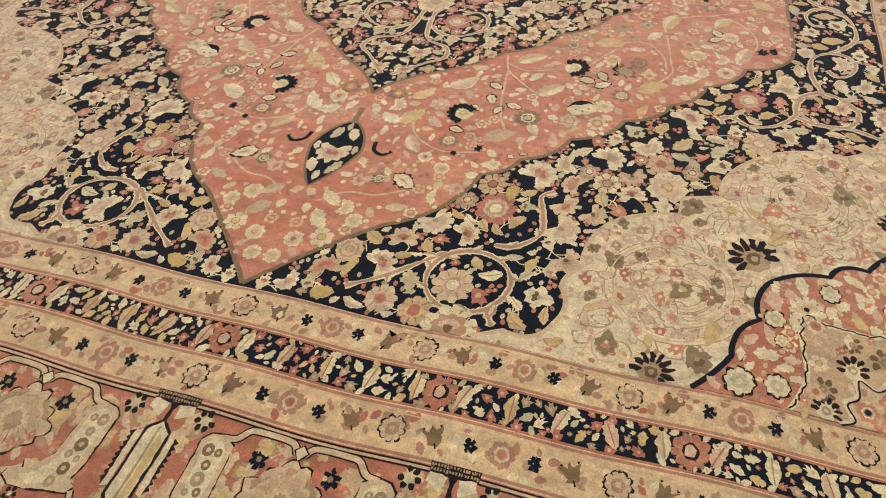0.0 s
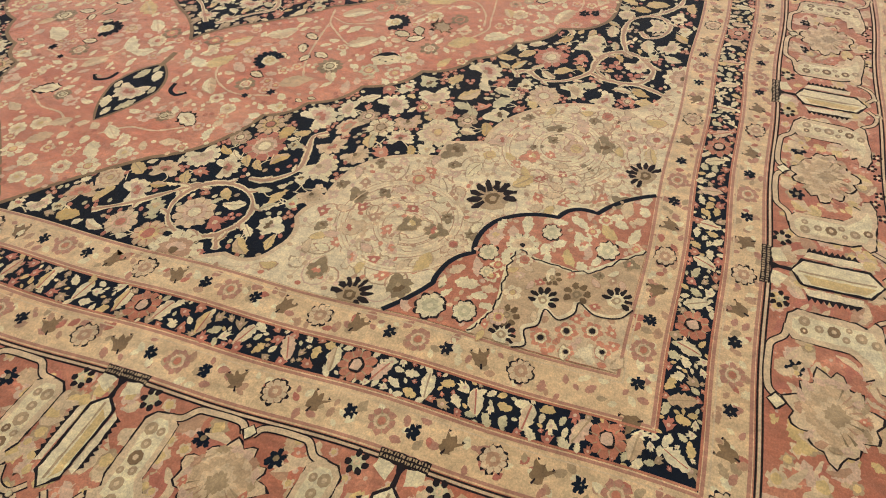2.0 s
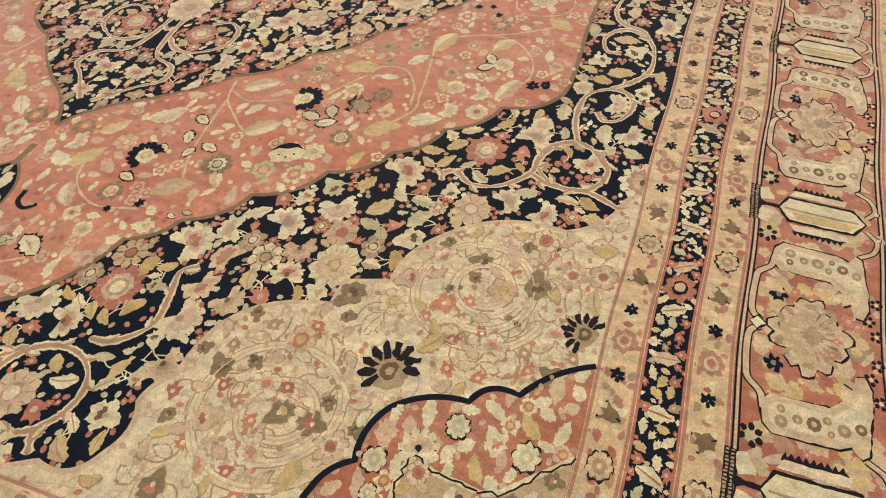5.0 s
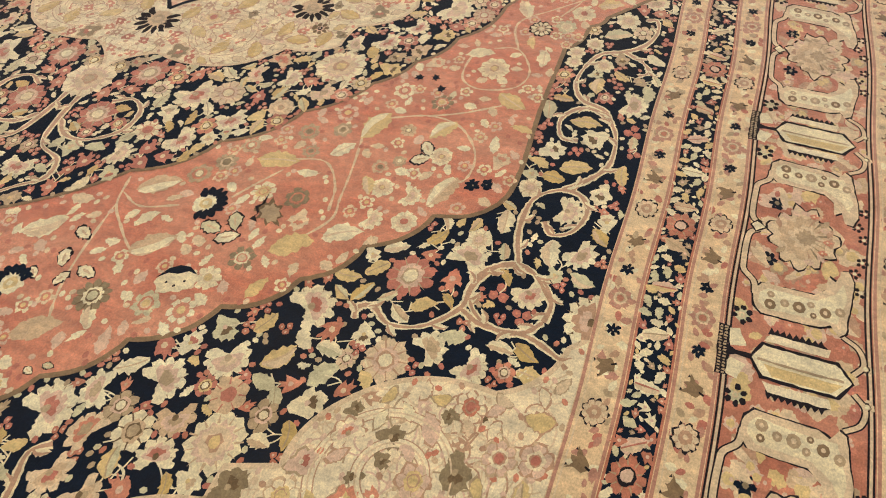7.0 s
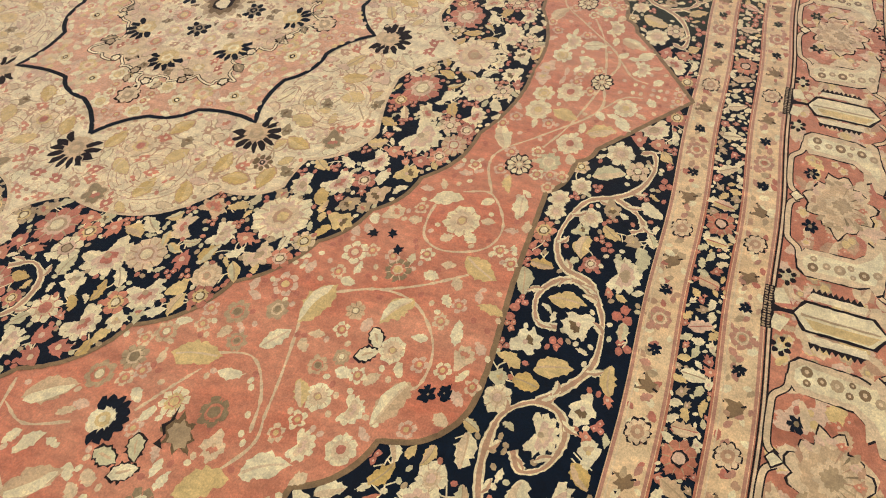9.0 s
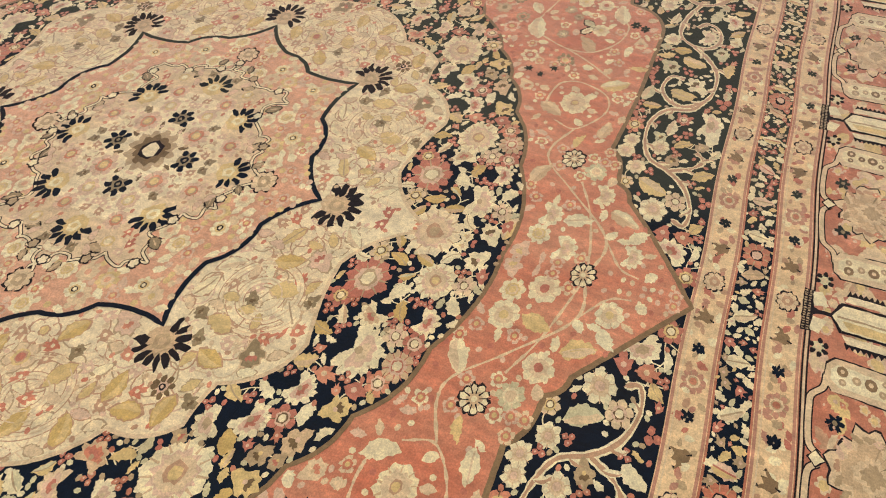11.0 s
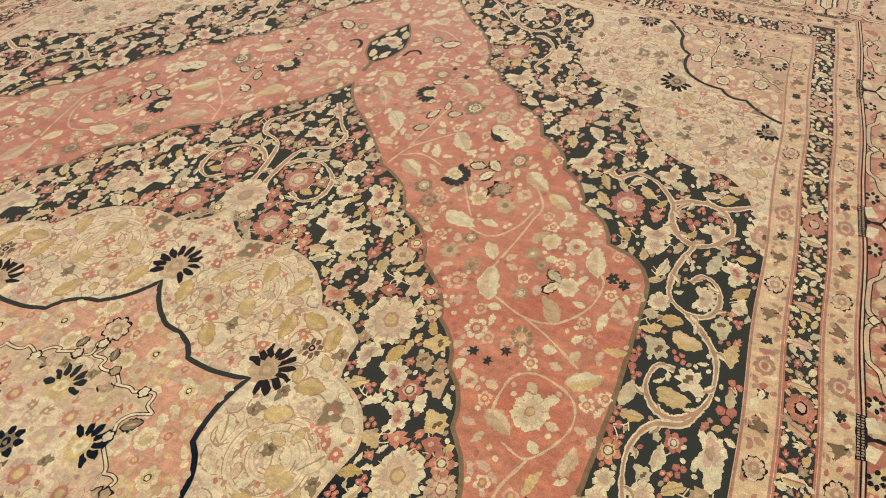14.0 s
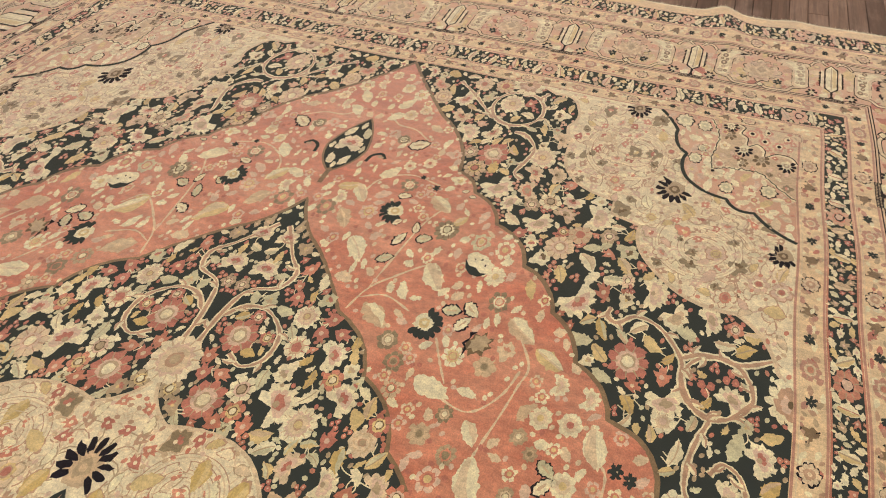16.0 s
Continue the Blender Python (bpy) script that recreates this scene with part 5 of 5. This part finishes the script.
def main_border():
    sheet = Sheet()
    frame_band(sheet, 4, "brick", 0, 0.035)
    for k, off in ((4, 0.005), (4, 0.017), (5, -0.005), (5, -0.017)):
        frame_line(sheet, bands_u[k] + off, bands_v[k] + off, 0.0045, "ink", 1)
    for k, off in ((4, 0.011), (5, -0.011)):
        frame_line(sheet, bands_u[k] + off, bands_v[k] + off, 0.006, "straw", 1)
    ob = sheet.finish("main_border", rug, "wide brick red main border of panels and palmettes")
    bits = Sheet()
    for side in SIDES:
        long = side[0] == "long"
        period, first, limit = (0.875, 0.77, 3.3) if long else (0.674, 0.046, 2.0) if side[1] > 0 else (0.64, 0.0, 2.0)
        for s0 in run(first, period, limit):
            to = tile(side, s0, period)
            o = Sheet()
            slim = (lambda pts: pts) if long else (lambda pts: [(a_ * 0.78, b_) for a_, b_ in pts])
            body = slim([(0, 0.20), (0.05, 0.28), (0.05, 0.75), (0, 0.85), (-0.05, 0.75), (-0.05, 0.28)])
            for a in (1, -1):
                bar = [(a * 0.067, 0.28), (a * 0.095, 0.32), (a * 0.095, 0.72), (a * 0.067, 0.70)]
                shaped(o, to, slim(bar), "ivory", 2)
                teeth = [(a * 0.092, 0.30)]
                for i in range(9):
                    b = 0.32 + 0.042 * i
                    teeth += [(a * 0.118, b + 0.004), (a * 0.103, b + 0.024)]
                teeth += [(a * 0.092, 0.71)]
                shaped(o, to, slim(teeth), "ink", 1)
            shaped(o, to, swell(body, 0.010, 0.018), "ink", 2)
            shaped(o, to, body, "cream", 3)
            shaped(o, to, slim([(0.012, 0.28), (0.045, 0.34), (0.045, 0.72), (0.012, 0.80)]), "gold", 4)
            shaped(o, to, [(-0.004, 0.24), (0.004, 0.24), (0.004, 0.80), (-0.004, 0.80)], "tan", 5)
            shaped(o, to, [(-0.016, 0.05), (0.016, 0.05), (0.007, 0.10), (0.009, 0.22), (-0.009, 0.22), (-0.007, 0.10)], "ink", 1)
            shaped(o, to, [(0.02, 0.06), (0.075, 0.03), (0.085, 0.11), (0.03, 0.17)], "cream", 1)
            shaped(o, to, [(-0.02, 0.06), (-0.075, 0.03), (-0.085, 0.11), (-0.03, 0.17)], "cream", 1)
            o.finish("pointed_panel", ob, "cream pointed panel with black outline and toothed bars")
            o = Sheet()
            shaped(o, to, [(-0.085, -0.03), (0.085, -0.03), (0.082, 0.045), (-0.082, 0.045)], "ink", 2)
            for i in range(16):
                a = -0.079 + 0.0102 * i
                for b0 in (-0.021, 0.012):
                    shaped(o, to, [(a, b0), (a + 0.0058, b0), (a + 0.0058, b0 + 0.02), (a, b0 + 0.02)], "tan", 3)
            o.finish("braid_block", ob, "small grey braided block")
            for m in (1, -1):
                hook = [(0.16, 0.25), (0.185, 0.19), (0.235, 0.17), (0.275, 0.23), (0.28, 0.60), (0.31, 0.68), (0.365, 0.69), (0.35, 0.745), (0.395, 0.775), (0.40, 0.83), (0.36, 0.87), (0.30, 0.865), (0.24, 0.84), (0.165, 0.82), (0.15, 0.77), (0.18, 0.72), (0.165, 0.64)]
                h = [(m * a, b) for a, b in hook]
                o = Sheet()
                shaped(o, to, swell(h, 0.005, 0.010), "ink", 1)
                shaped(o, to, h, "straw", 2)
                inner = [(m * a, b) for a, b in [(0.18, 0.27), (0.20, 0.22), (0.235, 0.22), (0.257, 0.28), (0.26, 0.62), (0.30, 0.74), (0.345, 0.80), (0.30, 0.83), (0.23, 0.79), (0.19, 0.76), (0.19, 0.6)]]
                shaped(o, to, inner, "cream", 3)
                for a, b, r in ((0.20, 0.30, 0.018), (0.237, 0.30, 0.012), (0.218, 0.40, 0.014), (0.217, 0.50, 0.02), (0.237, 0.58, 0.012), (0.20, 0.60, 0.01), (0.22, 0.68, 0.018), (0.235, 0.78, 0.016)):
                    u, v = to(m * a, b)
                    stamp(o, [(ring(8, 1.0), pick("tan", "umber", "tan"), 0), (ring(6, 0.4), "straw", 1)], u, v, r * 0.8, 0, 5.5, [(1, 1)])
                o.finish("hooked_panel", ob, "cream panel with hooked foot and dark outline")
                lined(bits, to, [(m * 0.03, 0.86), (m * 0.07, 0.93), (m * 0.12, 0.90), (m * 0.15, 0.80)], 0.011, "straw", 1, "ink")
                lined(bits, to, [(m * 0.487, 0.145), (m * 0.465, 0.085), (m * 0.42, 0.07), (m * 0.34, 0.075), (m * 0.305, 0.09), (m * 0.27, 0.17), (m * 0.225, 0.19)], 0.014, "straw", 1, "ink")
                u, v = to(m * 0.135, 0.12)
                stamp(bits, m_fan("ink", "sage", "straw", 6, 2.4), u, v, 0.027, outward(side) + m, 1, [(1, 1)])
                u, v = to(m * 0.375, 0.25)
                stamp(bits, m_shrub("navy") + [(ring(6, 0.3), "olive", 2)], u, v, 0.023, outward(side) + m, 1, [(1, 1)])
                for a, b in ((0.40, 0.87), (0.45, 0.92), (0.33, 0.92)):
                    u, v = to(m * a, b)
                    for t in np.arange(5) * 1.2566:
                        stamp(bits, [(ring(5, 0.42), "ink", 0)], u + 0.011 * math.cos(t), v + 0.013 * math.sin(t), 0.014, 0, 1, [(1, 1)])
                    stamp(bits, [(ring(5, 0.5), "cream", 0)], u, v, 0.011, 0, 2, [(1, 1)])
                u, v = to(m * 0.06, 0.94)
                stamp(bits, m_flower("straw", "ink", "cream", 5, 0.3), u, v, 0.018, 0, 1, [(1, 1)])
        for s0 in run(first + period / 2, period, limit):
            to = tile(side, s0, period)
            o = Sheet()
            a = np.linspace(0, 2 * np.pi, 44, endpoint=False)
            rr = (1 - 0.20 * (np.arange(44) % 4 == 2) - 0.08 * (np.arange(44) % 2)) * (1 + 0.05 * rng.normal(0, 1, 44).clip(-1, 1)) * (1 + 0.10 * np.cos(4 * a))
            big = [(0.135 * math.cos(t) * r, 0.475 + 0.27 * math.sin(t) * r) for t, r in zip(a, rr)]
            shaped(o, to, [(x * 1.05, 0.475 + (y - 0.475) * 1.06) for x, y in big], "ink", 1)
            shaped(o, to, big, "straw", 2)
            shaped(o, to, [(x * 0.7, 0.485 + (y - 0.485) * 0.72) for x, y in big], "wheat", 3)
            shaped(o, to, [(x * 0.42, 0.50 + (y - 0.485) * 0.5) for x, y in big], "straw", 4)
            shaped(o, to, [(x * 0.26, 0.50 + (y - 0.485) * 0.3) for x, y in big], "tan", 5)
            for i in range(16):
                t = i * math.pi / 8
                u, v = to(0.105 * math.cos(t), 0.475 + 0.21 * math.sin(t))
                stamp(o, m_leaf(pick("straw", "vine", "blush", "tan"), None, 0.45), u, v, 0.017, outward(side) + t, 6.5, [(1, 1)])
            for i in (-2, -1, 0, 1, 2):
                u, v = to(0.05 * i, 0.66 - 0.03 * i * i)
                stamp(o, m_bud(pick("blush", "coral"), "straw"), u, v, 0.014, outward(side), 7.5, [(1, 1)])
            for i in range(9):
                t = -1.2 + 0.3 * i
                tip = [(0.045 * math.sin(t), 0.47 + 0.09 * math.cos(t)), (0.094 * math.sin(t - 0.05), 0.48 + 0.19 * math.cos(t - 0.05)), (0.098 * math.sin(t + 0.05), 0.48 + 0.19 * math.cos(t + 0.05))]
                shaped(o, to, tip, pick("tan", "olive", "vine"), 5)
            shaped(o, to, [(0, 0.065), (0.03, 0.125), (0, 0.20), (-0.03, 0.125)], "ink", 3)
            shaped(o, to, [(0, 0.08), (0.022, 0.125), (0, 0.185), (-0.022, 0.125)], "cream", 4)
            o.finish("shield_palmette", ob, "large tan serrated palmette with dark outline")
        lim = bands_v[5] if long else bands_u[4]
        for _ in range(int(lim * 120)):
            put(bits, side, m_leaf(pick("blush", "straw", "wheat", "rose", "gold", "vine"), pick(None, "straw"), rng.uniform(0.5, 0.8), rng.uniform(-0.3, 0.3)), rng.uniform(-lim, lim), 4, rng.uniform(0.12, 0.9), rng.uniform(0.024, 0.040), 0.2, rng.uniform(0, 6))
        for _ in range(int(lim * 300)):
            s, b = rng.uniform(-lim, lim), rng.uniform(0.09, 0.93)
            put(bits, side, pick(m_leaf(pick("blush", "gold", "straw", "wheat", "rose"), None, 0.6), m_flower(pick("blush", "straw", "tan"), "gold", "brick", 5, 0.3)[:2], m_bud("coral", "blush")), s, 4, b, rng.uniform(0.010, 0.028), 0.3, rng.uniform(0, 6))
    for a, b in QUADS:
        o = Sheet()
        cu, cv = a * (bands_u[4] + bands_u[5]) / 2, b * (bands_v[4] + bands_v[5]) / 2
        stamp(o, m_outlined("ink", "wheat", "straw", 14), cu, cv, 0.125, 0, 1, [(1, 1)])
        o.finish("corner_palmette", ob, "large tan corner palmette")
    tagged(bits.finish("border_flora", ob, "small flowers, stems and dots of the border"), kind="stuff")


cream_stripe(1)
navy_stripe(2)
cream_stripe(3)
main_border()
cream_stripe(5)
navy_stripe(6)
edge_band = Sheet()
frame_band(edge_band, 7, "guard", 0, 0.03)
for sg in (1, -1):
    edge_band.ribbon(np.stack([np.linspace(-HU, HU, 160), np.full(160, sg * (HV - 0.004))], 1), 0.012, "ivory", 1)
edge_band.finish("edge_stripe", rug, "plain tan outer edge stripe")

# ---- worn fringe at the two ends ----
for b in (1, -1):
    verts, faces = [], []
    for i, u in enumerate(np.arange(-HU, HU, 0.0045)):
        if rng.random() < 0.25:
            continue
        ln = rng.uniform(0.012, 0.045)
        p = lay(np.array([u, u + 0.003, u + 0.003 + rng.normal(0, 0.004)]), np.array([b * HV, b * HV, b * HV]), -1)
        sgn = -b
        tip = p[2] + np.array([0, sgn * ln * K, -0.003])
        tip[2] = max(0.001, tip[2])
        n = len(verts)
        low = np.array([0, 0, -0.002])
        verts += [p[0], p[1], tip, p[0] + low, p[1] + low]
        faces += [(n, n + 1, n + 2), (n + 3, n + 2, n + 4), (n, n + 2, n + 3), (n + 1, n + 4, n + 2)]
    me = bpy.data.meshes.new("fringe")
    me.from_pydata([tuple(v) for v in verts], [], faces)
    me.materials.append(FRINGE)
    ob = new("fringe", me)
    ob.parent = rug
    tagged(ob, "short worn pale cotton fringe", kind="stuff")

# ---- floor boards ----
BW = 0.0825
x, n = X0, 0
random.seed(4)
while x < X1 - 0.01:
    w = min(BW * random.uniform(0.92, 1.08), X1 - x)
    y = Y0 - random.uniform(0, 1.5)
    while y < Y1:
        y2 = min(y + random.uniform(1.8, 3.6), Y1)
        a = max(y, Y0)
        if y2 - a > 0.05:
            bm = bmesh.new()
            vs = box(bm, x + 0.0012, x + w - 0.0012, a + 0.001, y2 - 0.001, -0.02, 0)
            top = [e for e in bm.edges if all(v.co.z > -0.001 for v in e.verts)]
            bmesh.ops.bevel(bm, geom=top, offset=0.0016, segments=1, affect="EDGES")
            part("floor_board", bm, BOARD, floor)
        y = y2
    x += w
